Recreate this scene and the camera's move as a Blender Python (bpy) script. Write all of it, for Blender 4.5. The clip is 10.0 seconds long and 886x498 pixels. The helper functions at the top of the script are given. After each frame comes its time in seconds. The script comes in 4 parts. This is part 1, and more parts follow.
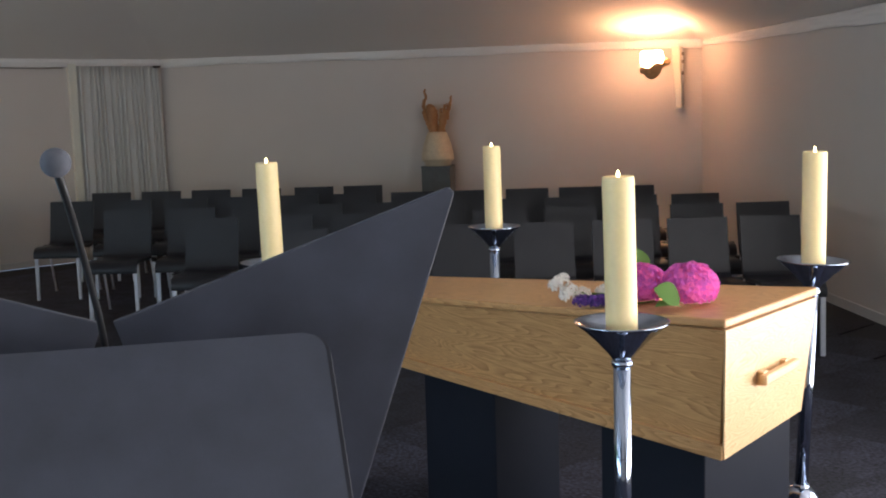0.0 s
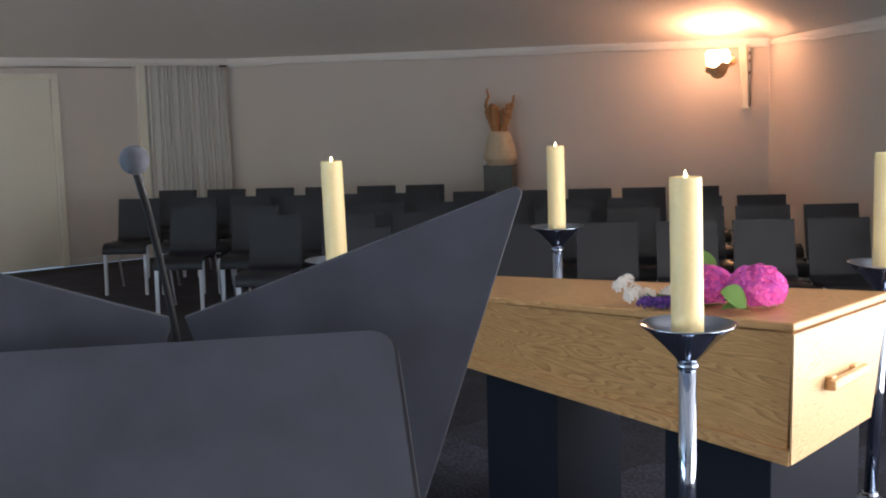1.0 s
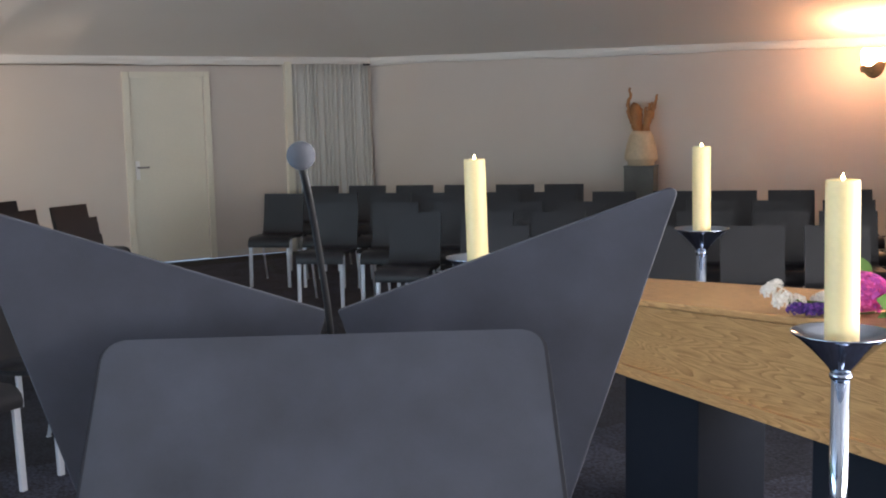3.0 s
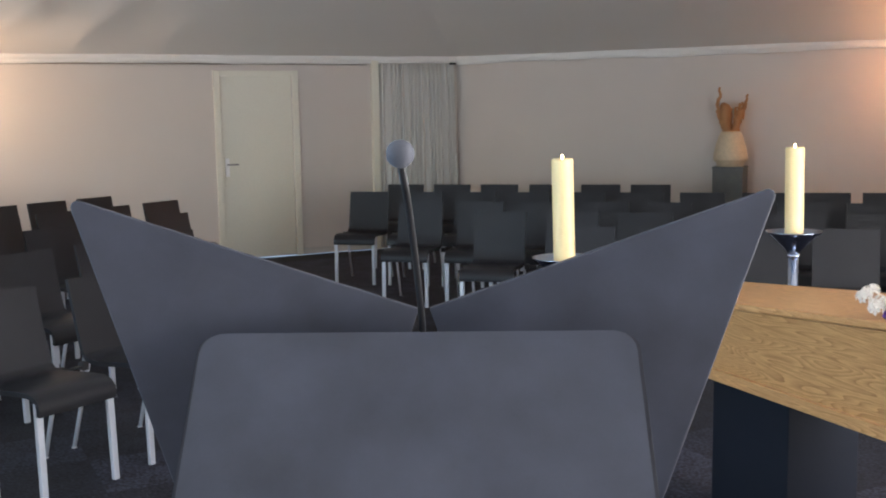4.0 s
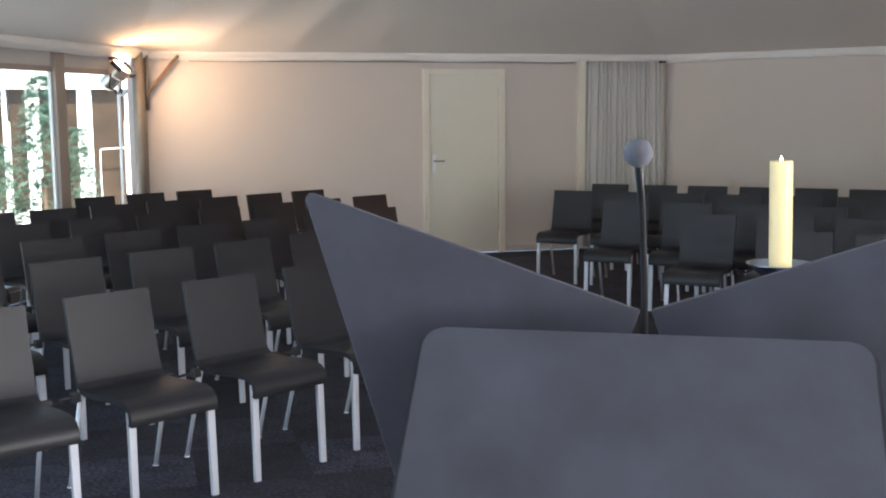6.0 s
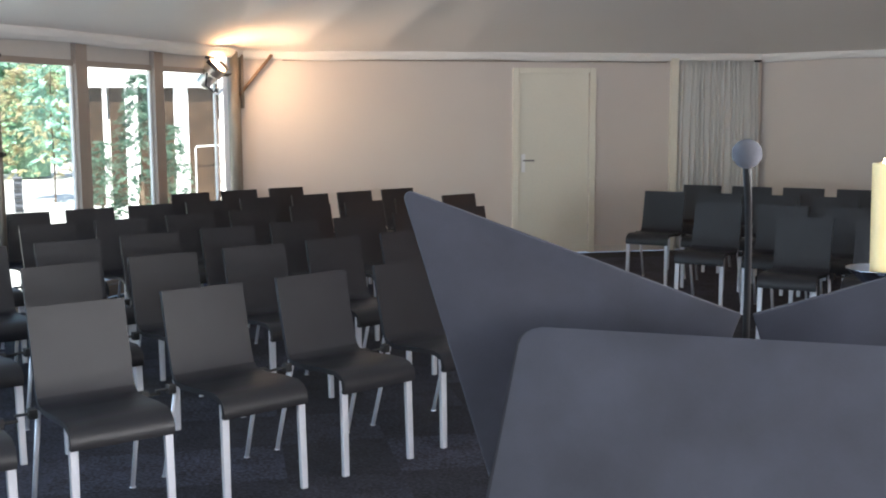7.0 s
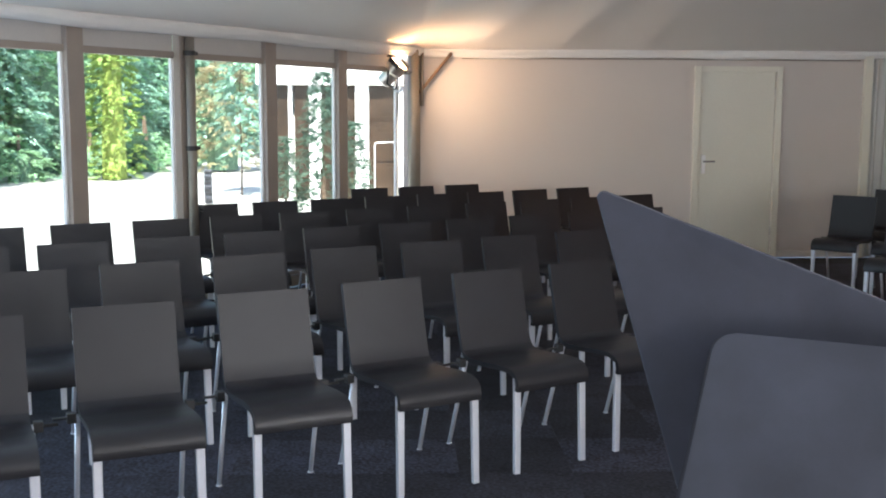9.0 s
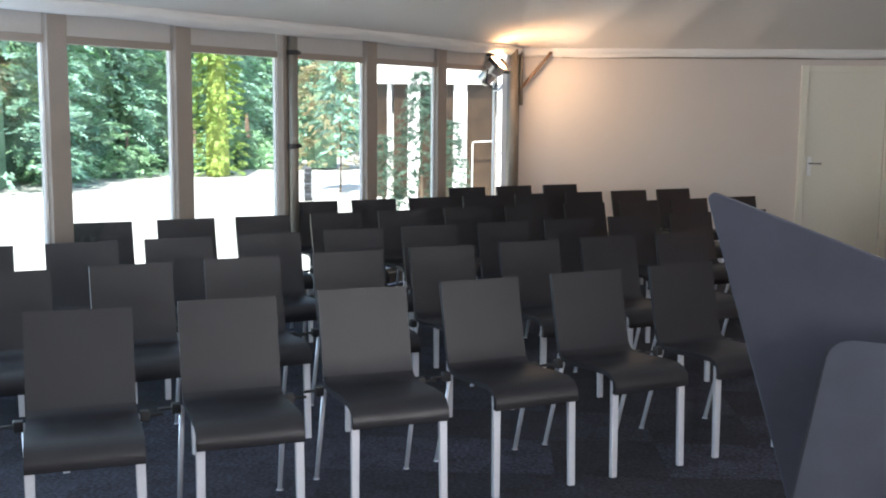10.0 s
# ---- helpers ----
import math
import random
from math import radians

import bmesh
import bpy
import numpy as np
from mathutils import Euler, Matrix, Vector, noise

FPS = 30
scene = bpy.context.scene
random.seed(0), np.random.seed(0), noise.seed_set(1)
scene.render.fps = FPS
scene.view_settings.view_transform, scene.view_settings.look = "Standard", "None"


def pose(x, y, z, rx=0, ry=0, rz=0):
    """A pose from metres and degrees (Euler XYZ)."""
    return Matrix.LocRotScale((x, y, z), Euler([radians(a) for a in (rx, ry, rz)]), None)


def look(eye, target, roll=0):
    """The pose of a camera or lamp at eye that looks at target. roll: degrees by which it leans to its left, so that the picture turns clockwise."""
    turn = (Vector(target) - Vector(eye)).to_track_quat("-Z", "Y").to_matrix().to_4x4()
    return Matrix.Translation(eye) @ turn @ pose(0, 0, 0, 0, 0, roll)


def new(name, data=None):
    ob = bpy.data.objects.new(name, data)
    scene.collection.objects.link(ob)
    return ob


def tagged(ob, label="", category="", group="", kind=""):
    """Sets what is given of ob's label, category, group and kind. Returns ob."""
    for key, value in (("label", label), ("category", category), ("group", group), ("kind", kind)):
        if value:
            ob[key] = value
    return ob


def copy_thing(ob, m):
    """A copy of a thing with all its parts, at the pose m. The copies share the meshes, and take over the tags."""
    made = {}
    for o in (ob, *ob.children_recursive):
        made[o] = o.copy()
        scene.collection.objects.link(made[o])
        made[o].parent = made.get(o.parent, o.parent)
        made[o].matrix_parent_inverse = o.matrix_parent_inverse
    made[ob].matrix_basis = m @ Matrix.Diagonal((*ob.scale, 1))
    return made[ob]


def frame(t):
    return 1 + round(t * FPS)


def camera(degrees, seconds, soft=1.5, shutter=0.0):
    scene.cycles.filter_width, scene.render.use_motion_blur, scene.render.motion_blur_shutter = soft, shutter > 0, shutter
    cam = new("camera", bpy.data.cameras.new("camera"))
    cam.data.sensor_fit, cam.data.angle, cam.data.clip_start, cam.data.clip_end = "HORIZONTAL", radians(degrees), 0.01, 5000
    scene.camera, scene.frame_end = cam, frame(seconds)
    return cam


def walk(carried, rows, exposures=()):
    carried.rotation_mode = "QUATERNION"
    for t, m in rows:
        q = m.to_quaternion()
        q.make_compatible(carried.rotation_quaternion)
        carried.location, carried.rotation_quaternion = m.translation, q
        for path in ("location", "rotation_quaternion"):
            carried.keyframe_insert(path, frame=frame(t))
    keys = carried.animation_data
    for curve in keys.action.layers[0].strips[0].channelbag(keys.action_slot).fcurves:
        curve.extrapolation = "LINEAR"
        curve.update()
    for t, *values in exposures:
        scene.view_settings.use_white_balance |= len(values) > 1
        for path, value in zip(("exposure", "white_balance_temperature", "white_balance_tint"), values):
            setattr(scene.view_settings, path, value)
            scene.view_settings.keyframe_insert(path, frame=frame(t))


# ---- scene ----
cam = camera(44.42, 10.0, soft=2.0)
PATH = [
    (0.0, pose(0.005, 0.170, 1.58, 82.55, 1.65, -0.32)),
    (0.5, pose(-0.000, 0.170, 1.58, 82.58, 1.58, 1.30)),
    (1.0, pose(-0.005, 0.170, 1.58, 82.61, 1.51, 2.91)),
    (1.5, pose(-0.010, 0.170, 1.58, 82.64, 1.43, 4.72)),
    (2.0, pose(-0.016, 0.169, 1.58, 82.67, 1.33, 6.74)),
    (2.5, pose(-0.021, 0.169, 1.58, 82.69, 1.26, 8.40)),
    (4.0, pose(-0.039, 0.165, 1.58, 82.75, 0.97, 14.57)),
    (4.5, pose(-0.047, 0.163, 1.58, 82.77, 0.84, 17.33)),
    (5.0, pose(-0.055, 0.161, 1.58, 82.78, 0.70, 20.12)),
    (5.5, pose(-0.061, 0.159, 1.58, 82.79, 0.59, 22.34)),
    (6.0, pose(-0.069, 0.155, 1.58, 82.79, 0.46, 25.18)),
    (7.5, pose(-0.087, 0.146, 1.58, 82.76, 0.14, 31.82)),
    (8.0, pose(-0.092, 0.143, 1.58, 82.74, 0.04, 33.96)),
    (8.5, pose(-0.098, 0.139, 1.58, 82.72, -0.07, 36.27)),
    (9.0, pose(-0.104, 0.134, 1.58, 82.69, -0.20, 38.95)),
    (9.5, pose(-0.110, 0.130, 1.58, 82.66, -0.31, 41.47)),
    (10.0, pose(-0.116, 0.125, 1.58, 82.62, -0.43, 44.04)),
]
EXPOSURE = [(0.0, 1.27), (2.5, 1.72), (4.5, 2.04), (6.0, 2.06), (8.0, 1.98), (10.0, 1.78)]
walk(cam, PATH, EXPOSURE)

# ---- light ----
SUN_EL, SUN_AZ = 52.0, 45.0
world = bpy.data.worlds.new("sky")
scene.world = world
world.use_nodes = True
wn = world.node_tree
sky = wn.nodes.new("ShaderNodeTexSky")
sky.sky_type = "NISHITA"
sky.sun_disc = False
sky.sun_elevation = radians(SUN_EL)
sky.sun_rotation = radians(180 - SUN_AZ)
wn.links.new(sky.outputs[0], wn.nodes["Background"].inputs[0])
wn.nodes["Background"].inputs[1].default_value = 0.13

sun = new("sun", bpy.data.lights.new("sun", "SUN"))
sun.data.energy, sun.data.angle, sun.data.color = 4.8, radians(0.5), (1.0, 0.95, 0.86)
# the sun stands behind the camera on the right, so its light travels forward and to the left
sun.matrix_world = look((0, 0, 0), (-math.sin(radians(SUN_AZ)), math.cos(radians(SUN_AZ)), -math.tan(radians(SUN_EL))))


def area(name, at, towards, w, h, energy, color):
    lamp = new(name, bpy.data.lights.new(name, "AREA"))
    lamp.data.shape, lamp.data.size, lamp.data.size_y = "RECTANGLE", w, h
    lamp.data.energy, lamp.data.color = energy, color
    lamp.matrix_world = look(at, towards)
    return lamp


def spot(name, at, towards, energy, color, cone, blend, radius):
    lamp = new(name, bpy.data.lights.new(name, "SPOT"))
    lamp.data.energy, lamp.data.color, lamp.data.shadow_soft_size = energy, color, radius
    lamp.data.spot_size, lamp.data.spot_blend = radians(cone), blend
    lamp.matrix_world = look(at, towards)
    return lamp


# plan of the room
A = Vector((-7.62, 8.95))      # window wall meets door wall
B = Vector((-3.16, 12.83))     # door wall meets the wall with the pedestal
C = Vector((2.79, 11.642))     # that wall meets the right wall
WU = Vector((0.19, -0.98)).normalized()      # along the window wall
RU = Vector((0.066, -0.998)).normalized()    # along the right wall
A2 = A + WU * 13.2
C2 = C + RU * 15.6
TOP = 2.14

SKYLIGHT = (0.98, 0.94, 0.97)
rw = C + RU * 9.7
area("daylight_right", (rw.x - 0.10, rw.y, 1.15), (rw.x - 5, rw.y - 0.75, 3.6), 5.0, 1.9, 100, SKYLIGHT)
ww = A + WU * 10.0
area("daylight_left_rear", (ww.x + 0.25, ww.y + 0.05, 1.1), (ww.x + 5, ww.y + 1, 5.6), 6.6, 1.7, 102, (0.54, 0.75, 1.0))
WARM = (1.0, 0.46, 0.23)
spot("floodlight_lamp", (2.165, 11.18, 2.125), (2.10, 10.95, 3.2), 10, WARM, 176, 0.6, 0.07)
spot("stage_lamp", (-7.32, 8.50, 2.02), (-6.0, 9.35, 1.15), 25, (1.0, 0.66, 0.42), 165, 1.0, 0.14)


# ---- materials ----
def material(name, color, rough=0.6, metal=0.0, vary=0.12, scale=6.0, fine=80.0, bump=0.1, fine_amount=0.06,
             spread=0.0, coat=0.0, stretch=(1, 1, 1), distance=0.002):
    m = bpy.data.materials.new(name)
    m.use_nodes = True
    t = m.node_tree
    n, l = t.nodes, t.links
    bsdf = n["Principled BSDF"]
    bsdf.inputs["Roughness"].default_value = rough
    bsdf.inputs["Metallic"].default_value = metal
    bsdf.inputs["Coat Weight"].default_value = coat
    tc = n.new("ShaderNodeTexCoord")
    mp = n.new("ShaderNodeMapping")
    mp.inputs["Scale"].default_value = stretch
    l.new(tc.outputs["Object"], mp.inputs["Vector"])
    big = n.new("ShaderNodeTexNoise")
    big.inputs["Scale"].default_value = scale
    big.inputs["Detail"].default_value = 4
    small = n.new("ShaderNodeTexNoise")
    small.inputs["Scale"].default_value = fine
    small.inputs["Detail"].default_value = 3
    l.new(mp.outputs[0], big.inputs["Vector"])
    l.new(mp.outputs[0], small.inputs["Vector"])
    mix = n.new("ShaderNodeMath")
    mix.operation = "MULTIPLY_ADD"
    mix.inputs[1].default_value = 2 * vary
    mix.inputs[2].default_value = 1 - vary
    l.new(big.outputs["Fac"], mix.inputs[0])
    mix2 = n.new("ShaderNodeMath")
    mix2.operation = "MULTIPLY_ADD"
    mix2.inputs[1].default_value = 2 * fine_amount
    l.new(small.outputs["Fac"], mix2.inputs[0])
    add = n.new("ShaderNodeMath")
    add.inputs[1].default_value = -fine_amount
    l.new(mix.outputs[0], add.inputs[0])
    l.new(add.outputs[0], mix2.inputs[2])
    last = mix2.outputs[0]
    if spread:
        info = n.new("ShaderNodeObjectInfo")
        ma = n.new("ShaderNodeMath")
        ma.operation = "MULTIPLY_ADD"
        ma.inputs[1].default_value = 2 * spread
        ma.inputs[2].default_value = 1 - spread
        l.new(info.outputs["Random"], ma.inputs[0])
        mu = n.new("ShaderNodeMath")
        mu.operation = "MULTIPLY"
        l.new(last, mu.inputs[0])
        l.new(ma.outputs[0], mu.inputs[1])
        last = mu.outputs[0]
    vm = n.new("ShaderNodeVectorMath")
    vm.operation = "SCALE"
    vm.inputs[0].default_value = color
    l.new(last, vm.inputs["Scale"])
    l.new(vm.outputs[0], bsdf.inputs["Base Color"])
    if bump:
        b = n.new("ShaderNodeBump")
        b.inputs["Strength"].default_value = bump
        b.inputs["Distance"].default_value = distance
        l.new(small.outputs["Fac"], b.inputs["Height"])
        l.new(b.outputs[0], bsdf.inputs["Normal"])
    return m


def oak(name, light, dark, scale=1.0, grain=(0.5, 7.0, 7.0)):
    m = bpy.data.materials.new(name)
    m.use_nodes = True
    n, l = m.node_tree.nodes, m.node_tree.links
    bsdf = n["Principled BSDF"]
    bsdf.inputs["Roughness"].default_value = 0.38
    tc = n.new("ShaderNodeTexCoord")
    mp = n.new("ShaderNodeMapping")
    mp.inputs["Scale"].default_value = tuple(scale * v for v in grain)
    l.new(tc.outputs["Object"], mp.inputs["Vector"])
    wave = n.new("ShaderNodeTexNoise")
    wave.inputs["Scale"].default_value = 2.2
    wave.inputs["Detail"].default_value = 1
    wave.inputs["Distortion"].default_value = 0.25
    l.new(mp.outputs[0], wave.inputs["Vector"])
    rings = n.new("ShaderNodeMath")
    rings.operation = "MULTIPLY"
    rings.inputs[1].default_value = 30
    l.new(wave.outputs["Fac"], rings.inputs[0])
    fr = n.new("ShaderNodeMath")
    fr.operation = "FRACT"
    l.new(rings.outputs[0], fr.inputs[0])
    mp2 = n.new("ShaderNodeMapping")
    mp2.inputs["Scale"].default_value = tuple(6 if v < 1 else 160 for v in grain)
    l.new(tc.outputs["Object"], mp2.inputs["Vector"])
    fib = n.new("ShaderNodeTexNoise")
    fib.inputs["Scale"].default_value = 2.0
    fib.inputs["Detail"].default_value = 3
    l.new(mp2.outputs[0], fib.inputs["Vector"])
    half = n.new("ShaderNodeMath")
    half.operation = "MULTIPLY_ADD"
    half.inputs[1].default_value = 0.50
    late = n.new("ShaderNodeMath")
    late.operation = "POWER"
    late.inputs[1].default_value = 2.0
    l.new(fr.outputs[0], late.inputs[0])
    l.new(late.outputs[0], half.inputs[0])
    fs = n.new("ShaderNodeMath")
    fs.operation = "MULTIPLY"
    fs.inputs[1].default_value = 0.75
    l.new(fib.outputs["Fac"], fs.inputs[0])
    l.new(fs.outputs[0], half.inputs[2])
    ramp = n.new("ShaderNodeValToRGB")
    ramp.color_ramp.elements[0].position, ramp.color_ramp.elements[0].color = 0.2, (*light, 1)
    ramp.color_ramp.elements[1].position, ramp.color_ramp.elements[1].color = 0.95, (*dark, 1)
    l.new(half.outputs[0], ramp.inputs[0])
    l.new(ramp.outputs[0], bsdf.inputs["Base Color"])
    b = n.new("ShaderNodeBump")
    b.inputs["Strength"].default_value, b.inputs["Distance"].default_value = 0.15, 0.001
    l.new(half.outputs[0], b.inputs["Height"])
    l.new(b.outputs[0], bsdf.inputs["Normal"])
    return m


def glowing(name, color, strength):
    m = bpy.data.materials.new(name)
    m.use_nodes = True
    bsdf = m.node_tree.nodes["Principled BSDF"]
    bsdf.inputs["Base Color"].default_value = (*color, 1)
    bsdf.inputs["Emission Color"].default_value = (*color, 1)
    bsdf.inputs["Emission Strength"].default_value = strength
    return m


def pane_glass(name):
    m = bpy.data.materials.new(name)
    m.use_nodes = True
    n, l = m.node_tree.nodes, m.node_tree.links
    out = n["Material Output"]
    clear = n.new("ShaderNodeBsdfTransparent")
    clear.inputs[0].default_value = (0.93, 0.96, 0.95, 1)
    gloss = n.new("ShaderNodeBsdfGlossy")
    gloss.inputs["Roughness"].default_value = 0.02
    mix = n.new("ShaderNodeMixShader")
    mix.inputs[0].default_value = 0.05
    l.new(clear.outputs[0], mix.inputs[1])
    l.new(gloss.outputs[0], mix.inputs[2])
    l.new(mix.outputs[0], out.inputs["Surface"])
    return m


def wax():
    m = material("candle_wax", (0.86, 0.68, 0.35), 0.45, vary=0.04, scale=9, bump=0.05)
    bsdf = m.node_tree.nodes["Principled BSDF"]
    bsdf.inputs["Subsurface Weight"].default_value = 0.12
    bsdf.inputs["Subsurface Radius"].default_value = (0.02, 0.012, 0.005)
    return m


def leafy(name, color, spread=0.5, patches=False):
    m = bpy.data.materials.new(name)
    m.use_nodes = True
    n, l = m.node_tree.nodes, m.node_tree.links
    bsdf = n["Principled BSDF"]
    bsdf.inputs["Roughness"].default_value = 0.55
    geo = n.new("ShaderNodeNewGeometry")
    hs = n.new("ShaderNodeHueSaturation")
    hs.inputs["Color"].default_value = (*color, 1)
    val = n.new("ShaderNodeMath")
    val.operation = "MULTIPLY_ADD"
    val.inputs[1].default_value, val.inputs[2].default_value = 2 * spread, 1 - spread
    l.new(geo.outputs["Random Per Island"], val.inputs[0])
    if patches:
        tc = n.new("ShaderNodeTexCoord")
        nz = n.new("ShaderNodeTexNoise")
        nz.inputs["Scale"].default_value, nz.inputs["Detail"].default_value = 1.3, 3
        l.new(tc.outputs["Object"], nz.inputs["Vector"])
        big = n.new("ShaderNodeMath")
        big.operation = "MULTIPLY_ADD"
        big.inputs[1].default_value, big.inputs[2].default_value = 1.5, 0.25
        l.new(nz.outputs["Fac"], big.inputs[0])
        both = n.new("ShaderNodeMath")
        both.operation = "MULTIPLY"
        l.new(val.outputs[0], both.inputs[0])
        l.new(big.outputs[0], both.inputs[1])
        l.new(both.outputs[0], hs.inputs["Value"])
    else:
        l.new(val.outputs[0], hs.inputs["Value"])
    hue = n.new("ShaderNodeMath")
    hue.operation = "MULTIPLY_ADD"
    hue.inputs[1].default_value, hue.inputs[2].default_value = 0.06, 0.47
    l.new(geo.outputs["Random Per Island"], hue.inputs[0])
    l.new(hue.outputs[0], hs.inputs["Hue"])
    l.new(hs.outputs[0], bsdf.inputs["Base Color"])
    bsdf.inputs["Specular IOR Level"].default_value = 0.12
    if patches:
        thin = n.new("ShaderNodeBsdfTranslucent")
        l.new(hs.outputs[0], thin.inputs["Color"])
        mix = n.new("ShaderNodeMixShader")
        mix.inputs[0].default_value = 0.38
        l.new(bsdf.outputs[0], mix.inputs[1])
        l.new(thin.outputs[0], mix.inputs[2])
        l.new(mix.outputs[0], n["Material Output"].inputs["Surface"])
    return m


WALL = material("wall_paint", (0.62, 0.57, 0.525), 0.85, vary=0.05, scale=1.2, fine=140, bump=0.25, fine_amount=0.02)
FABRIC = material("tent_lining", (0.80, 0.77, 0.73), 0.9, vary=0.03, scale=0.8, fine=200, bump=0.1, fine_amount=0.02)
DRAPE = material("white_drape", (0.78, 0.77, 0.74), 0.9, vary=0.05, scale=5, fine=150, bump=0.2)
SHEER = material("sheer_curtain", (0.60, 0.60, 0.57), 0.9, vary=0.10, scale=7, fine=150, bump=0.2, stretch=(1, 1, 0.1))
CARPET = material("carpet_tile", (0.0185, 0.0188, 0.0300), 0.98, vary=1.1, scale=6, fine=60, bump=1.0, fine_amount=2.4, spread=0.55, distance=0.004)
UNDER = material("carpet_backing", (0.012, 0.012, 0.015), 0.98, vary=0.2)
PAINT = material("cream_paint", (0.73, 0.71, 0.61), 0.5, vary=0.03, scale=3, bump=0.05)
TRIM = material("grey_trim", (0.55, 0.53, 0.50), 0.6, vary=0.06, scale=4)
CHAIR = material("chair_shell", (0.0142, 0.0142, 0.0180), 0.46, vary=0.3, scale=5, fine=500, bump=0.25, spread=0.12, distance=0.0006)
ALU = material("satin_aluminium", (0.64, 0.66, 0.72), 0.38, metal=0.35, vary=0.05, scale=20)
BLACK = material("black_plastic", (0.015, 0.015, 0.016), 0.5, vary=0.1)
# near-black colour for the shadow band around the lectern's book rest
REST_SHADE = material("rest_shadow_colour", (0.014, 0.016, 0.024), 0.7, vary=0.2)
LECTERN = material("lectern_paint", (0.0395, 0.0440, 0.0620), 0.5, vary=0.60, scale=9.0, fine=260, bump=0.12, distance=0.0006)
CHAIR.node_tree.nodes["Principled BSDF"].inputs["Coat Weight"].default_value = 0.24
CHAIR.node_tree.nodes["Principled BSDF"].inputs["Coat Roughness"].default_value = 0.36
CHAIR.node_tree.nodes["Principled BSDF"].inputs["Specular IOR Level"].default_value = 0.30
FOAM = material("foam_grey", (0.10, 0.105, 0.125), 0.95, vary=0.15, scale=60, fine=1400, bump=0.6, distance=0.0008)
CHROME = material("chrome", (0.38, 0.43, 0.53), 0.08, metal=1.0, vary=0.03, bump=0)
WAX = wax()
FLAME = glowing("flame", (1.0, 0.72, 0.35), 12)
LAMPFACE = glowing("lamp_glass", (1.0, 0.58, 0.30), 28)
FLOODFACE = glowing("flood_glass", (1.0, 0.52, 0.29), 20)
OAK = oak("oak_veneer", (0.68, 0.385, 0.162), (0.34, 0.158, 0.054))
# same oak made paler: window light on the coffin's end is in the colour
OAK_END_LIT = oak("oak_veneer_lit_end", (0.74, 0.51, 0.28), (0.52, 0.31, 0.14), 1.0, (7.0, 0.5, 7.0))
PALEWOOD = oak("beech", (0.72, 0.47, 0.24), (0.55, 0.32, 0.14))
BIER = material("black_board", (0.0120, 0.0140, 0.0210), 0.6, vary=0.15, scale=4)
BIER.node_tree.nodes["Principled BSDF"].inputs["Specular IOR Level"].default_value = 0.12
FRAME = material("window_frame", (0.33, 0.28, 0.24), 0.5, vary=0.06, scale=6)
PANEL = material("white_panel", (0.52, 0.50, 0.47), 0.6, vary=0.04)
STEEL = material("grey_steel", (0.27, 0.24, 0.20), 0.5, metal=0.4, vary=0.15, scale=10)
LAMPSHELL = material("bright_lamp_shell", (0.62, 0.58, 0.54), 0.28, metal=0.8, vary=0.15, scale=20)
GUNMETAL = material("grey_lamp_metal", (0.30, 0.29, 0.28), 0.35, metal=0.7, vary=0.15, scale=20)
RUST = material("brown_tube", (0.24, 0.15, 0.09), 0.55, vary=0.2, scale=14)
BRASS = material("tarnished_brass", (0.58, 0.36, 0.17), 0.6, vary=0.35, scale=24)
GLASS = pane_glass("window_glass")
STONE = material("dark_stone", (0.115, 0.122, 0.118), 0.7, vary=0.2, scale=12)
CERAMIC = material("cream_ceramic", (0.60, 0.49, 0.34), 0.65, vary=0.18, scale=22, fine=90, bump=0.9, fine_amount=0.3)
DRIFT = material("driftwood", (0.36, 0.17, 0.065), 0.6, vary=0.4, scale=16, fine=90, bump=0.7, stretch=(1, 1, 0.3))
GRAVEL = material("pale_paving", (0.46, 0.455, 0.445), 0.9, vary=0.05, scale=0.6, fine=9, bump=0.1)
LEAF = leafy("hedge_leaf", (0.38, 0.60, 0.38), 0.30, True)
LEAF_BLUE = leafy("blue_green_leaf", (0.38, 0.58, 0.48), 0.30, True)
LEAF_NEAR = leafy("fir_needle", (0.15, 0.25, 0.19), 0.35, True)
LEAF_COPPER = leafy("copper_leaf", (0.45, 0.41, 0.27), 0.32, True)
LEAF_YELLOW = leafy("golden_leaf", (0.40, 0.53, 0.18), 0.25, True)
BARK = material("bark", (0.10, 0.07, 0.05), 0.9, vary=0.3)
WHITE = material("white_gloss", (0.86, 0.86, 0.85), 0.4, vary=0.02)
# strong mottling in the brown stands in for foliage reflected in the glass
BROWN_PANE = material("brown_pane_reflections", (0.046, 0.029, 0.019), 0.30, vary=0.9, scale=3, fine=14, fine_amount=0.5)
PINK = leafy("pink_petal", (0.90, 0.20, 0.62), 0.22, True)
PURPLE = leafy("purple_petal", (0.11, 0.05, 0.24), 0.4)
WHITEP = leafy("white_petal", (0.95, 0.93, 0.88), 0.04, True)
GREEN = leafy("flower_leaf", (0.15, 0.30, 0.08), 0.3, True)


# ---- builders ----
def part(name, bm, mat, parent=None, label="", smooth=False):
    me = bpy.data.meshes.new(name)
    bmesh.ops.recalc_face_normals(bm, faces=bm.faces)
    if smooth:
        for fc in bm.faces:
            fc.smooth = True
    bm.to_mesh(me)
    bm.free()
    me.materials.append(mat)
    ob = new(name, me)
    if parent is not None:
        ob.parent = parent
    if label:
        ob["label"] = label
    return ob


def thing(name, label, category, at=None, group="", kind=""):
    ob = new(name)
    ob.empty_display_size = 0.1
    if at is not None:
        ob.matrix_world = at
    return tagged(ob, label, category, group, kind)


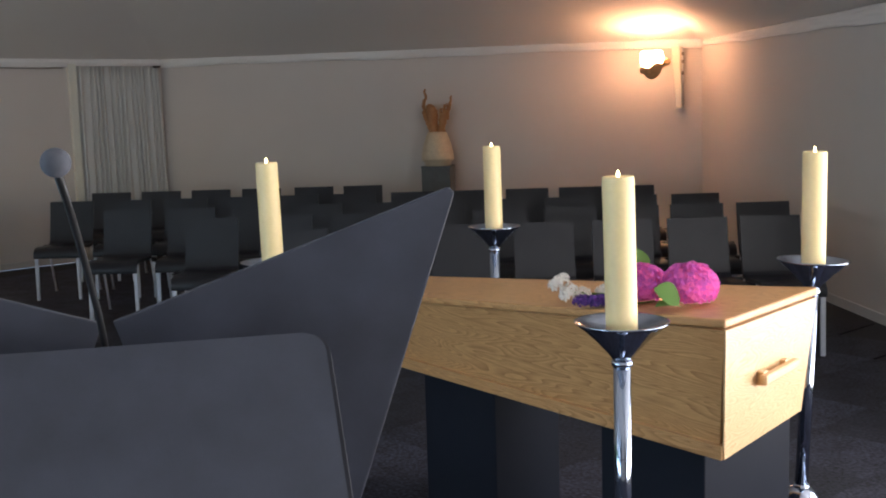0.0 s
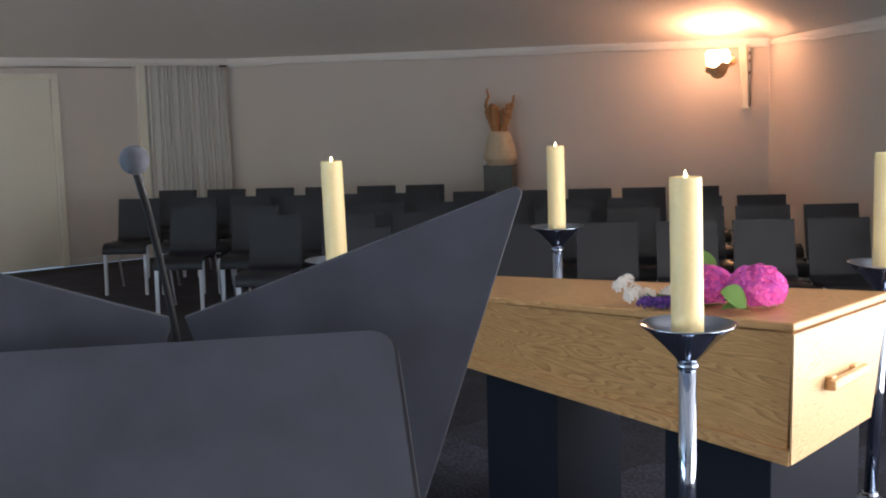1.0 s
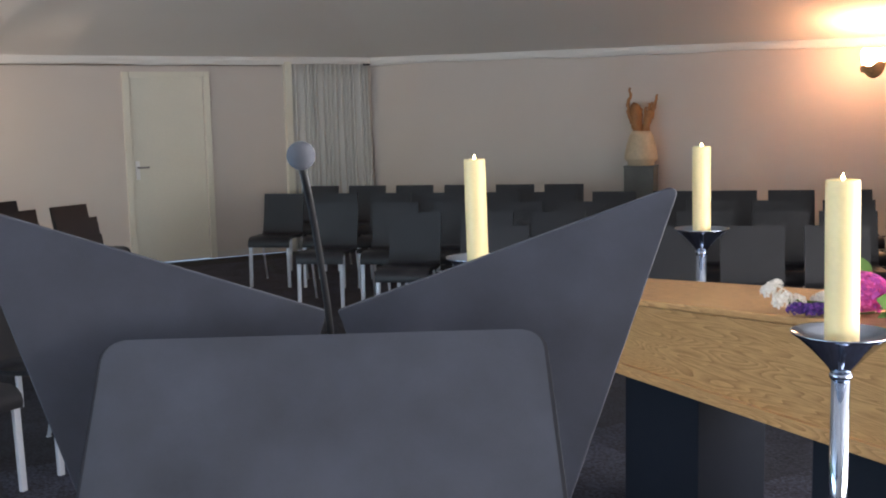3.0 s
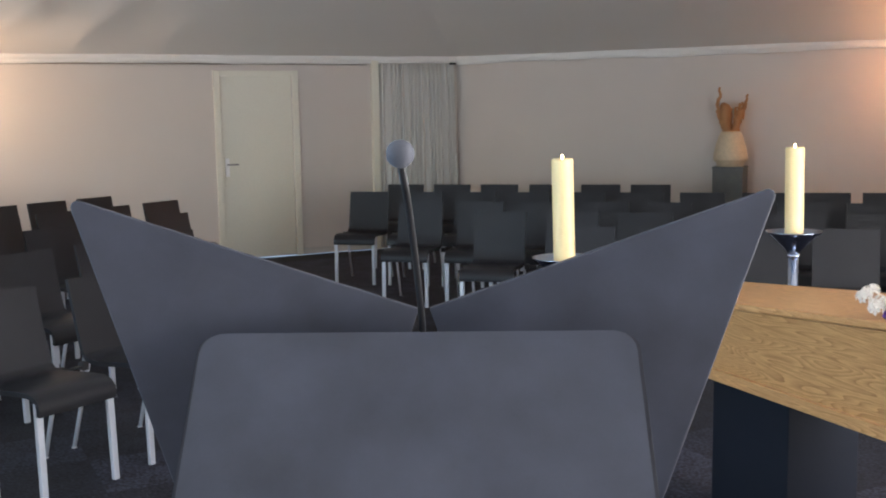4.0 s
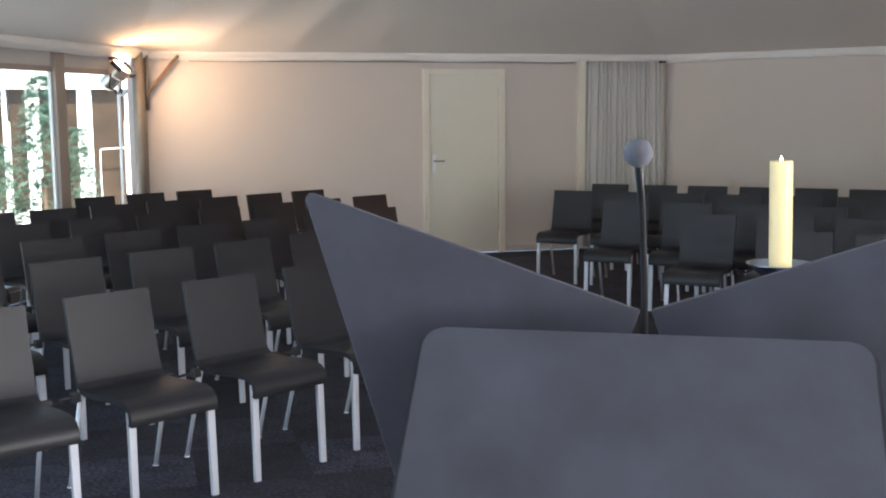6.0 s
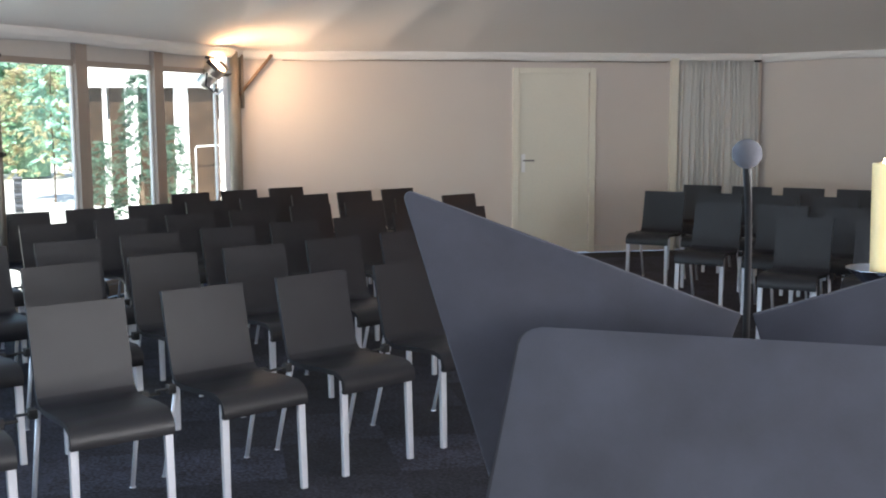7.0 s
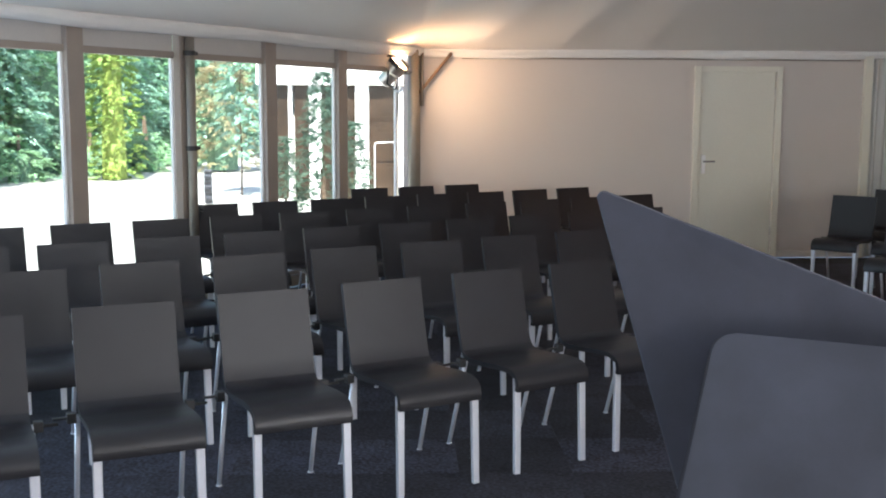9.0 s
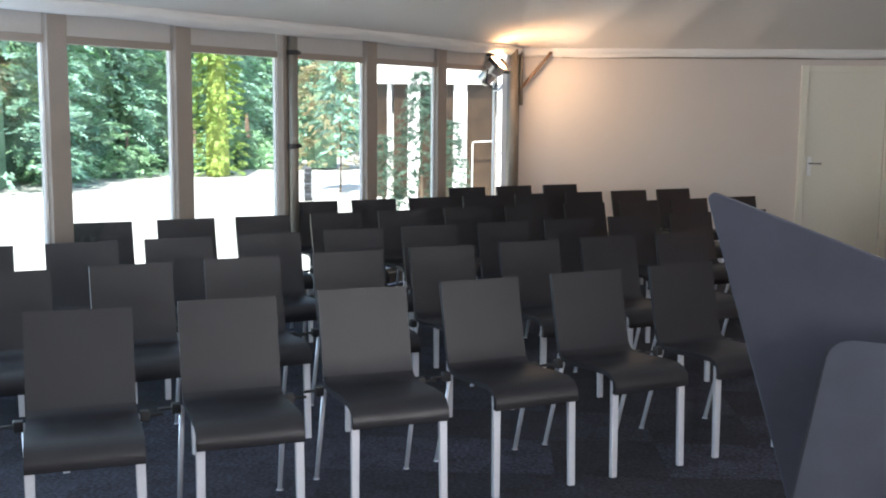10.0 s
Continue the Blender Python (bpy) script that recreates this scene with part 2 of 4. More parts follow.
def box(bm, c, s, m=None, bevel=0.0):
    r = bmesh.ops.create_cube(bm, size=1.0, matrix=Matrix.Translation(c) @ Matrix.Diagonal((*s, 1)))
    vs = r["verts"]
    if bevel:
        es = list({e for v in vs for e in v.link_edges})
        out = bmesh.ops.bevel(bm, geom=es, offset=bevel, segments=2, affect="EDGES", profile=0.5)
        vs = list({v for fc in out["faces"] for v in fc.verts} | {v for v in vs if v.is_valid})
    if m is not None:
        bmesh.ops.transform(bm, matrix=m, verts=vs)
    return vs


def boxed(c, s, m=None, bevel=0.0):
    bm = bmesh.new()
    box(bm, c, s, m, bevel)
    return bm


def slab(bm, pts, thick, m=None):
    """A flat board: outline in x and y, thickness downwards in z."""
    top = [bm.verts.new((x, y, 0)) for x, y in pts]
    bot = [bm.verts.new((x, y, -thick)) for x, y in pts]
    bm.faces.new(top)
    bm.faces.new(bot[::-1])
    k = len(pts)
    for i in range(k):
        bm.faces.new((top[i], bot[i], bot[(i + 1) % k], top[(i + 1) % k]))
    if m is not None:
        bmesh.ops.transform(bm, matrix=m, verts=top + bot)
    return top + bot


def lathe(bm, profile, seg=24, m=None):
    rings = []
    for r, z in profile:
        rings.append([bm.verts.new((r * math.cos(2 * math.pi * i / seg), r * math.sin(2 * math.pi * i / seg), z)) for i in range(seg)])
    for a, b in zip(rings, rings[1:]):
        for i in range(seg):
            bm.faces.new((a[i], a[(i + 1) % seg], b[(i + 1) % seg], b[i]))
    bm.faces.new(rings[0][::-1])
    bm.faces.new(rings[-1])
    if m is not None:
        bmesh.ops.transform(bm, matrix=m, verts=[v for r in rings for v in r])


def tube(bm, pts, radii, seg=10):
    pts = [Vector(p) for p in pts]
    rings = []
    side = None
    for i, p in enumerate(pts):
        d = (pts[min(i + 1, len(pts) - 1)] - pts[max(i - 1, 0)]).normalized()
        if side is None:
            side = d.orthogonal().normalized()
        side = (side - d * side.dot(d)).normalized()
        up = d.cross(side)
        r = radii[i] if isinstance(radii, (list, tuple)) else radii
        rings.append([bm.verts.new(p + r * (math.cos(2 * math.pi * k / seg) * side + math.sin(2 * math.pi * k / seg) * up)) for k in range(seg)])
    for a, b in zip(rings, rings[1:]):
        for k in range(seg):
            bm.faces.new((a[k], a[(k + 1) % seg], b[(k + 1) % seg], b[k]))
    bm.faces.new(rings[0][::-1])
    bm.faces.new(rings[-1])


def beveled_leg(b):
    bmesh.ops.bevel(b, geom=list(b.edges), offset=0.004, segments=2, affect="EDGES", profile=0.5)
    return b


def wall_frame(p, q):
    """Origin at p, x along the wall to q, y out of the room, z up (room on the right of p to q)."""
    d = (q - p).normalized()
    return Matrix(((d.x, -d.y, 0, p.x), (d.y, d.x, 0, p.y), (0, 0, 1, 0), (0, 0, 0, 1)))


# ---- shell of the room ----
DW = wall_frame(A, B)
SW = wall_frame(B, C)
RW = wall_frame(C, C2)
WW = wall_frame(A2, A)
BW = wall_frame(C2, A2)
LD, LS, LR, LW, LB = (B - A).length, (C - B).length, (C2 - C).length, (A - A2).length, (A2 - C2).length

ground = bmesh.new()
gs = [(-400, -400), (400, -400), (400, 400), (-400, 400)]
ground.faces.new([ground.verts.new((x, y, -0.03)) for x, y in gs])
tagged(part("ground", ground, GRAVEL), "sunlit pale paving outside the tent", "ground", kind="structure")

floor = bmesh.new()
slab(floor, [tuple(v) for v in (A, A2, C2, C, B)], 0.06, Matrix.Translation((0, 0, -0.008)))
floor_ob = tagged(part("floor", floor, UNDER), "dark carpet-tiled floor of the hall", "floor", kind="structure")

# door wall, with the opening for the door
DX0, DX1 = 2.98, 3.93          # outer edges of the door casing along the wall
bm = bmesh.new()
hole0, hole1, holet = DX0 + 0.07, DX1 - 0.07, 2.0
box(bm, (hole0 / 2 - 0.06, 0.06, 1.15), (hole0 + 0.12, 0.12, 2.3))
box(bm, ((hole1 + LD) / 2, 0.06, 1.15), (LD - hole1, 0.12, 2.3))
box(bm, ((hole0 + hole1) / 2, 0.06, (holet + 2.3) / 2), (hole1 - hole0, 0.12, 2.3 - holet))
bmesh.ops.transform(bm, matrix=DW, verts=bm.verts)
tagged(part("wall_north", bm, WALL), "pale mauve painted wall with a door opening", "wall", kind="structure")
bm = boxed((LS / 2, 0.06, 1.15), (LS + 0.2, 0.12, 2.3), SW)
tagged(part("wall_east", bm, WALL), "pale mauve painted wall behind the chairs", "wall", kind="structure")
bm = bmesh.new()
box(bm, (3.45, 0.06, 1.15), (7.1, 0.12, 2.3))
box(bm, (LR / 2 + 3.5, 0.06, 0.06), (LR - 7, 0.12, 0.12))
box(bm, (LR / 2 + 3.5, 0.06, 2.15), (LR - 7, 0.12, 0.3))
box(bm, (13.8, 0.06, 1.15), (3.6, 0.12, 2.3))
bmesh.ops.transform(bm, matrix=RW, verts=bm.verts)
tagged(part("wall_south", bm, WALL), "pale mauve painted wall of the hall", "wall", kind="structure")
bm = boxed((LB / 2, 0.06, 1.15), (LB, 0.12, 2.3), BW)
tagged(part("wall_west", bm, WALL), "plain painted wall closing the hall", "wall", kind="structure")


def run(name, frame_m, x0, x1, mat, label, h=0.07, t=0.014):
    b = boxed(((x0 + x1) / 2, -t / 2 - 0.001, h / 2), (x1 - x0, t, h), frame_m, 0.003)
    return tagged(part(name, b, mat), label, "skirting board", kind="structure")


run("baseboard", DW, 0.1, DX0 - 0.01, TRIM, "pale skirting board along the wall")
run("baseboard", DW, DX1 + 0.01, LD - 0.02, TRIM, "pale skirting board along the wall")
run("baseboard", SW, 0.02, LS - 0.02, TRIM, "pale skirting board along the wall")
run("baseboard", RW, 0.02, 5.8, TRIM, "pale skirting board along the wall")


# fabric ceiling, rising from the walls to a high middle
def ceiling():
    ring = []
    corners = [A2, A, B, C, C2]
    for p, q in zip(corners, corners[1:] + corners[:1]):
        k = max(6, int((q - p).length / (0.035 if q is B else 0.10)))
        for i in range(k):
            ring.append(p.lerp(q, i / k))
    mid = Vector((-2.2, 3.6))
    n = len(ring)
    steps = 44
    b = bmesh.new()
    rows = []
    for j in range(steps):
        s = 1 - 0.97 * (j / (steps - 1)) ** 1.35
        row = []
        for i, e in enumerate(ring):
            p = mid.lerp(e, s)
            d = (1 - s) * (e - mid).length
            z = TOP + 0.085 + 0.21 * d + 0.001 * d * d - 0.03 * math.exp(-d * 1.4)
            # panels of the lining hang between curved seams that fan out of the corner
            ang = math.degrees(math.atan2(e.y - mid.y, e.x - mid.x))
            u = (ang - 124.1 + 1.9 * d + 0.6 * d * d) / 6.6
            near = max(0.0, min(1.0, (ang - 112) / 6)) * max(0.0, min(1.0, (172 - ang) / 20))
            z += 0.025 * near * min(1, d / 0.5) * abs(math.sin(math.pi * u))
            z += 0.012 * min(1, d) * math.sin(math.radians(ang) * 7 + 0.6 * d)
            row.append(b.verts.new((p.x, p.y, z)))
        rows.append(row)
    for a, c in zip(rows, rows[1:]):
        for i in range(n):
            b.faces.new((a[i], a[(i + 1) % n], c[(i + 1) % n], c[i]))
    b.faces.new(rows[-1])
    ob = part("ceiling", b, FABRIC, smooth=True)
    sol = ob.modifiers.new("thickness", "SOLIDIFY")
    sol.thickness, sol.offset = 0.03, 1
    return tagged(ob, "off-white tent lining rising from the walls", "ceiling", kind="structure")


ceiling()


def valance(frame_m, x0, x1, drop, deep, seed, label, fall=0.0, cloth=None):
    """A gathered strip of fabric along the top of a wall."""
    b = bmesh.new()
    k = int((x1 - x0) / 0.035)
    ends = [(0.004, 0.0), (0.03 * deep, -0.012), (0.045 * deep, 0.03), (0.05 * deep, 0.07), (0.03 * deep, 0.11), (0.0, 0.14)]
    prof = [(p[0] + (q[0] - p[0]) * i / 3, p[1] + (q[1] - p[1]) * i / 3) for p, q in zip(ends, ends[1:]) for i in range(3)] + [ends[-1]]
    rows = []
    for i in range(k + 1):
        x = x0 + (x1 - x0) * i / k
        sag = 0.006 * math.sin(x * 2.1 + seed) + 0.004 * math.sin(x * 5.3 + seed * 2)
        row = []
        for j, (y, z) in enumerate(prof):
            wrinkle = 0.010 * noise.noise((x * 1.1, z * 34 + 0.9 * x, seed)) + 0.008 * noise.noise((x * 3.5, z * 60 - 2.0 * x, seed + 4))
            out = max(0.002, y + (wrinkle + 0.004 if 0 < j < len(prof) - 1 else 0))
            row.append(b.verts.new((x, -out, TOP + z * drop + (sag - fall * min(1.2, x / 4)) * (1 - z / 0.14))))
        rows.append(row)
    for a, c in zip(rows, rows[1:]):
        for j in range(len(prof) - 1):
            b.faces.new((a[j], a[j + 1], c[j + 1], c[j]))
    bmesh.ops.transform(b, matrix=frame_m, verts=b.verts)
    ob = part("trim", b, cloth or DRAPE, smooth=True)
    sol = ob.modifiers.new("thickness", "SOLIDIFY")
    sol.thickness = 0.004
    return tagged(ob, label, "fabric valance", kind="structure")


valance(DW, 0.0, LD, 1, 1.0, 3, "white gathered fabric edge above the wall")
valance(SW, 0.0, LS, 1, 1.0, 5, "white gathered fabric edge above the wall")
valance(RW, 0.0, LR, 0.42, 0.25, 8, "white gathered fabric edge above the wall", 0.065, FABRIC)
valance(WW, 0.0, LW, 1, 2.2, 11, "white fabric edge hanging above the windows")


bm = bmesh.new()
tube(bm, [(0.5, -0.012, TOP - 0.022), (2.4, -0.012, TOP - 0.020), (LD - 1.15, -0.012, TOP - 0.024)], 0.006, 8)
bmesh.ops.transform(bm, matrix=DW, verts=bm.verts)
tagged(part("cable", bm, STEEL, smooth=True), "thin grey cable running under the fabric edge", "cable")

# ---- door ----
def door():
    d = thing("door_1", "closed cream painted flush door in a cream casing", "door", DW, kind="structure")
    w = 0.07
    b = boxed((DX0 + w / 2, -0.012, 1.025), (w, 0.03, 2.05), None, 0.004)
    part("casing", b, PAINT, d)
    b = boxed((DX1 - w / 2, -0.012, 1.025), (w, 0.03, 2.05), None, 0.004)
    part("casing", b, PAINT, d)
    b = boxed(((DX0 + DX1) / 2, -0.012, 2.02), (DX1 - DX0 - 2 * w, 0.029, 0.06), None, 0.004)
    part("casing", b, PAINT, d)
    b = boxed(((hole0 + hole1) / 2, 0.024, 0.998), (hole1 - hole0 - 0.008, 0.04, 1.984), None, 0.003)
    leaf = part("door_leaf", b, PAINT, d)
    # aluminium plate in plain white: its bright reflection is put into the colour
    part("handle_plate", boxed((DX0 + 0.125, -0.003, 1.01), (0.045, 0.014, 0.20), None, 0.004), WHITE, leaf, "metal handle plate, coloured white for the light it reflects")
    b = bmesh.new()
    tube(b, [(DX0 + 0.125, -0.005, 1.04), (DX0 + 0.125, -0.045, 1.04), (DX0 + 0.14, -0.055, 1.04), (DX0 + 0.235, -0.055, 1.04)], 0.009)
    part("handle", b, GUNMETAL, leaf, "grey metal lever handle", True)
    for z in (0.25, 1.75):
        b = bmesh.new()
        lathe(b, [(0.008, 0), (0.008, 0.08)], 10, Matrix.Translation((DX1 - w - 0.002, -0.006, z)))
        part("hinge", b, TRIM, d, "small painted hinge", True)


door()


# ---- curtain in the corner ----
def curtain():
    c = thing("curtain", "white sheer curtain hanging in soft folds in the corner", "curtain")
    x0, x1 = LD - 1.03, LD - 0.06
    b = bmesh.new()
    cols = 260
    rows = []
    for j in range(9):
        z = 0.02 + (TOP - 0.005 - 0.02) * j / 8
        f = j / 8
        row = []
        for i in range(cols + 1):
            u = i / cols
            x = x0 + (x1 - x0) * u + 0.085 * (1 - f) * (u - 0.25)
            wob = noise.noise((u * 7, 0.4 * f, 3.0))
            y = -0.064 - (0.019 + 0.013 * wob) * math.sin(u * 104 + 6.0 * wob + 0.7 * (1 - f)) - 0.018 * noise.noise((u * 16, 0.6 * f, 9.0))
            row.append(b.verts.new((x, y, z)))
        rows.append(row)
    for a, q in zip(rows, rows[1:]):
        for i in range(cols):
            b.faces.new((a[i], a[i + 1], q[i + 1], q[i]))
    bmesh.ops.transform(b, matrix=DW, verts=b.verts)
    ob = part("cloth", b, SHEER, c, smooth=True)
    sol = ob.modifiers.new("thickness", "SOLIDIFY")
    sol.thickness = 0.003
    b = bmesh.new()
    tube(b, [(x0 - 0.03, -0.03, TOP - 0.01), (x1 + 0.03, -0.03, TOP - 0.01)], 0.010)
    bmesh.ops.transform(b, matrix=DW, verts=b.verts)
    part("curtain_rail", b, ALU, c, "thin metal curtain rail", True)


curtain()
bm = boxed((LD - 1.065, -0.03, (TOP + 0.02) / 2), (0.09, 0.06, TOP + 0.02), DW, 0.006)
tagged(part("trim", bm, PAINT), "cream upright batten beside the curtain", "batten", kind="structure")
bm = boxed((LD - 0.10, -0.10, TOP - 0.012), (0.075, 0.06, 0.022), DW, 0.004)
tagged(part("wall_sensor", bm, BLACK), "small black box under the fabric in the corner", "sensor")


# ---- windows ----
def window(frame_m, x0, x1, idx, label):
    """One glazed bay between two posts, seen from x0 to x1 along the wall."""
    w = thing("window_%d" % idx, label, "window", frame_m, kind="structure")
    f = 0.022
    cx, wd = (x0 + x1) / 2, x1 - x0
    part("window_sill", boxed((cx, 0.05, 0.05), (wd, 0.10, 0.10), None, 0.004), FRAME, w)
    part("window_frame", boxed((cx, 0.04, 0.12), (wd - 2 * f, 0.03, 0.04), None, 0.004), FRAME, w)
    part("window_frame", boxed((cx, 0.04, 1.985), (wd, 0.06, 0.05), None, 0.004), FRAME, w)
    for x in (x0 + f / 2, x1 - f / 2):
        part("window_frame", boxed((x, 0.04, 1.03), (f, 0.03, 1.86), None, 0.004), FRAME if x < cx else WHITE, w)
    g = part("pane", boxed((cx, 0.04, 1.05), (wd - 2 * f, 0.006, 1.82)), GLASS, w)
    g.visible_shadow = False
    part("panel", boxed((cx, 0.045, 2.10), (wd, 0.03, 0.18), None, 0.003), PANEL, w, "white panel above the glass")


posts = [LW - 0.12] + [LW - u for u in (1.39, 2.50, 3.60, 4.68, 5.72)] + [LW - (6.80 + 1.08 * k) for k in range(6)]
for k in range(11):
    window(WW, posts[k + 1] + 0.075, posts[k] - (0.075 if k else 0.2), k + 1, "tall glazed window bay in a grey-brown frame")
for k in range(1, 12):
    wide = 0.15 if k != 3 else 0.10
    post = tagged(part("post", boxed((posts[k], 0.020, 1.12), (wide, 0.07, 2.24), WW, 0.006), FRAME),
                  "grey-brown upright post between window bays", "post", kind="structure", group="window posts")
for k in range(5):
    x0 = 7.05 + 0.99 * k
    window(RW, x0 + 0.05, x0 + 0.95, 20 + k, "tall glazed window bay in a grey-brown frame")
    tagged(part("post", boxed((x0, 0.04, 1.1), (0.10, 0.13, 1.98), RW, 0.006), FRAME),
           "grey-brown upright post between window bays", "post", kind="structure", group="window posts")


def tent_pole(x, label):
    p = thing("tent_pole", label, "tent pole", WW)
    b = bmesh.new()
    lathe(b, [(0.036, 0.0), (0.036, 2.12)], 16, Matrix.Translation((x, -0.075, 0)))
    part("tube", b, STEEL, p, smooth=True)
    for z in (1.28, 2.0):
        b = bmesh.new()
        lathe(b, [(0.046, -0.018), (0.046, 0.018)], 16, Matrix.Translation((x, -0.075, z)))
        box(b, (x + 0.05, -0.075, z), (0.05, 0.03, 0.026))
        part("clamp", b, BLACK, p)
    part("foot_plate", boxed((x, -0.075, 0.006), (0.16, 0.14, 0.012)), STEEL, p)


tent_pole(posts[3], "grey steel tent pole with clamps before the windows")

corner = thing("tent_pole", "grey steel corner pole with a diagonal brown brace", "tent pole", WW)
bm = bmesh.new()
lathe(bm, [(0.055, 0.0), (0.055, 2.2)], 18, Matrix.Translation((LW - 0.13, -0.06, 0)))
part("tube", bm, STEEL, corner, smooth=True)
bm = bmesh.new()
lathe(bm, [(0.035, 0.0), (0.035, 2.2)], 14, Matrix.Translation((LW - 0.03, -0.05, 0)))
part("tube", bm, STEEL, corner, smooth=True)
part("foot_plate", boxed((LW - 0.11, -0.06, 0.006), (0.22, 0.18, 0.012)), STEEL, corner)
bm = bmesh.new()
p0, p1 = DW @ Vector((0.01, -0.06, 1.71)), DW @ Vector((0.39, -0.06, 2.17))
inv = WW.inverted()
tube(bm, [inv @ p0, inv @ p1], 0.017, 12)
part("brace", bm, RUST, corner, "diagonal brown steel brace", True)
bm = bmesh.new()
q0 = inv @ (DW @ Vector((0.08, -0.06, 2.17)))
q1 = inv @ (DW @ Vector((0.08, -0.06, 1.62)))
tube(bm, [q0, q1], 0.018, 10)
part("tube", bm, STEEL, corner, smooth=True)


def stage_light():
    s = thing("stage_light", "black theatre spotlight clamped to the corner pole, lit", "spotlight", Matrix.Translation((-7.50, 8.48, 1.97)) @ Vector((0.66, 0.20, 0.72)).to_track_quat("Z", "Y").to_matrix().to_4x4())
    b = bmesh.new()
    lathe(b, [(0.055, -0.17), (0.075, -0.15), (0.08, -0.02), (0.10, 0.0), (0.105, 0.10), (0.09, 0.10), (0.085, 0.03)], 22)
    part("housing", b, LAMPSHELL, s, smooth=False)
    b = bmesh.new()
    lathe(b, [(0.083, 0.040), (0.083, 0.050), (0.05, 0.062)], 22)
    part("lamp_glass", b, LAMPFACE, s, "glowing lamp glass")
    for a in (0, 90, 180, 270):
        b = boxed((0, 0.105, 0.125), (0.13, 0.006, 0.05), pose(0, 0, 0, 0, 0, a) @ pose(0, 0, 0, -14))
        part("barn_door", b, BLACK, s)
    b = bmesh.new()
    tube(b, [(-0.115, 0, 0), (-0.13, -0.08, -0.10), (0, -0.15, -0.13), (0.13, -0.08, -0.10), (0.115, 0, 0)], 0.008, 8)
    part("yoke", b, BLACK, s, smooth=True)
    b = bmesh.new()
    tube(b, [(0.0, -0.15, -0.13), (-0.02, -0.20, -0.10), (-0.10, -0.22, 0.0)], 0.012, 8)
    part("bracket", b, ALU, s, smooth=True)


stage_light()


def floodlight():
    s = thing("floodlight", "lit wall floodlight in a brown half-round bowl", "wall lamp", Matrix.Translation((2.173, 11.20, 1.884)))
    b = bmesh.new()
    lathe(b, [(0.02, -0.085), (0.055, -0.065), (0.085, -0.03), (0.112, 0.015), (0.122, 0.055), (0.112, 0.055), (0.09, 0.02)], 22)
    for v in b.verts:
        if v.co.z > 0.01:
            v.co.z += 0.016 * math.cos(5 * math.atan2(v.co.y, v.co.x) + 0.8) + 0.035 * v.co.x / 0.12
    part("bowl", b, BRASS, s, smooth=True)
    b = bmesh.new()
    lathe(b, [(0.085, 0.02), (0.108, 0.06), (0.116, 0.12), (0.110, 0.175), (0.085, 0.195), (0.04, 0.185)], 22)
    for v in b.verts:
        v.co.x += 0.010 * noise.noise(v.co * 21)
        v.co.z += 0.012 * noise.noise(v.co * 17 + Vector((3, 1, 0))) * (v.co.z > 0.05)
    part("lamp_glass", b, FLOODFACE, s, "glowing glass of the lamp", True)
    b = bmesh.new()
    tube(b, [(0.10, 0.02, 0.03), (0.15, 0.04, 0.06), (0.20, 0.26, 0.07), (0.25, 0.46, 0.07)], 0.016, 10)
    part("arm", b, BRASS, s, smooth=True)
    b = bmesh.new()
    lathe(b, [(0.030, -0.03), (0.040, -0.015), (0.040, 0.015), (0.030, 0.03)], 14, Matrix.Translation((0.155, 0.03, 0.085)) @ pose(0, 0, 0, 90))
    part("knob", b, BRASS, s)


floodlight()
br = thing("corner_bracket", "white wooden bracket and conduit on the wall by the corner", "bracket", SW)
BX = 5.80
bm = bmesh.new()
lo = [bm.verts.new((BX + 0.030 + x, -0.055 + y, 1.505)) for x, y in ((-0.034, -0.05), (0.030, -0.05), (0.030, 0.05), (-0.034, 0.05))]
hi = [bm.verts.new((BX - 0.010 + x, -0.055 + y, 2.135)) for x, y in ((-0.040, -0.05), (0.040, -0.05), (0.040, 0.05), (-0.040, 0.05))]
bm.faces.new(lo[::-1])
bm.faces.new(hi)
for k in range(4):
    bm.faces.new((lo[k], lo[(k + 1) % 4], hi[(k + 1) % 4], hi[k]))
part("upright", beveled_leg(bm), PAINT, br)
part("upright", boxed((BX + 0.052, -0.035, 1.825), (0.024, 0.045, 0.62), None, 0.005), PAINT, br)
bm = bmesh.new()
tube(bm, [(BX + 0.068, -0.062, 1.53), (BX + 0.066, -0.062, 2.12)], 0.006, 8)
part("conduit", bm, ALU, br, smooth=True)
for z in (1.86, 1.98, 2.06):
    part("clip", boxed((BX + 0.066, -0.066, z), (0.026, 0.02, 0.035), None, 0.003), STEEL, br)
part("foot_plate", boxed((BX + 0.030, -0.055, 1.499), (0.080, 0.11, 0.012), None, 0.002), PAINT, br)


# ---- pedestal with vase and driftwood ----
PB = Vector((0.0, 11.98))
ped = thing("pedestal", "dark grey stone pedestal against the wall", "pedestal", Matrix.Translation((PB.x, PB.y, 0)) @ pose(0, 0, 0, 0, 0, -11))
part("column", boxed((0, 0, 0.465), (0.315, 0.29, 0.93), None, 0.006), STONE, ped)
part("cap", boxed((0, 0, 0.942), (0.325, 0.30, 0.022), None, 0.004), STONE, ped)
vase = bmesh.new()
lathe(vase, [(0.15, 0.0), (0.152, 0.035), (0.185, 0.062), (0.19, 0.075), (0.186, 0.12), (0.165, 0.22), (0.130, 0.32), (0.105, 0.362), (0.085, 0.365), (0.078, 0.33)], 32,
      Matrix.Translation((PB.x, PB.y, 0.953)) @ Matrix.Diagonal((0.93, 0.93, 1, 1)))
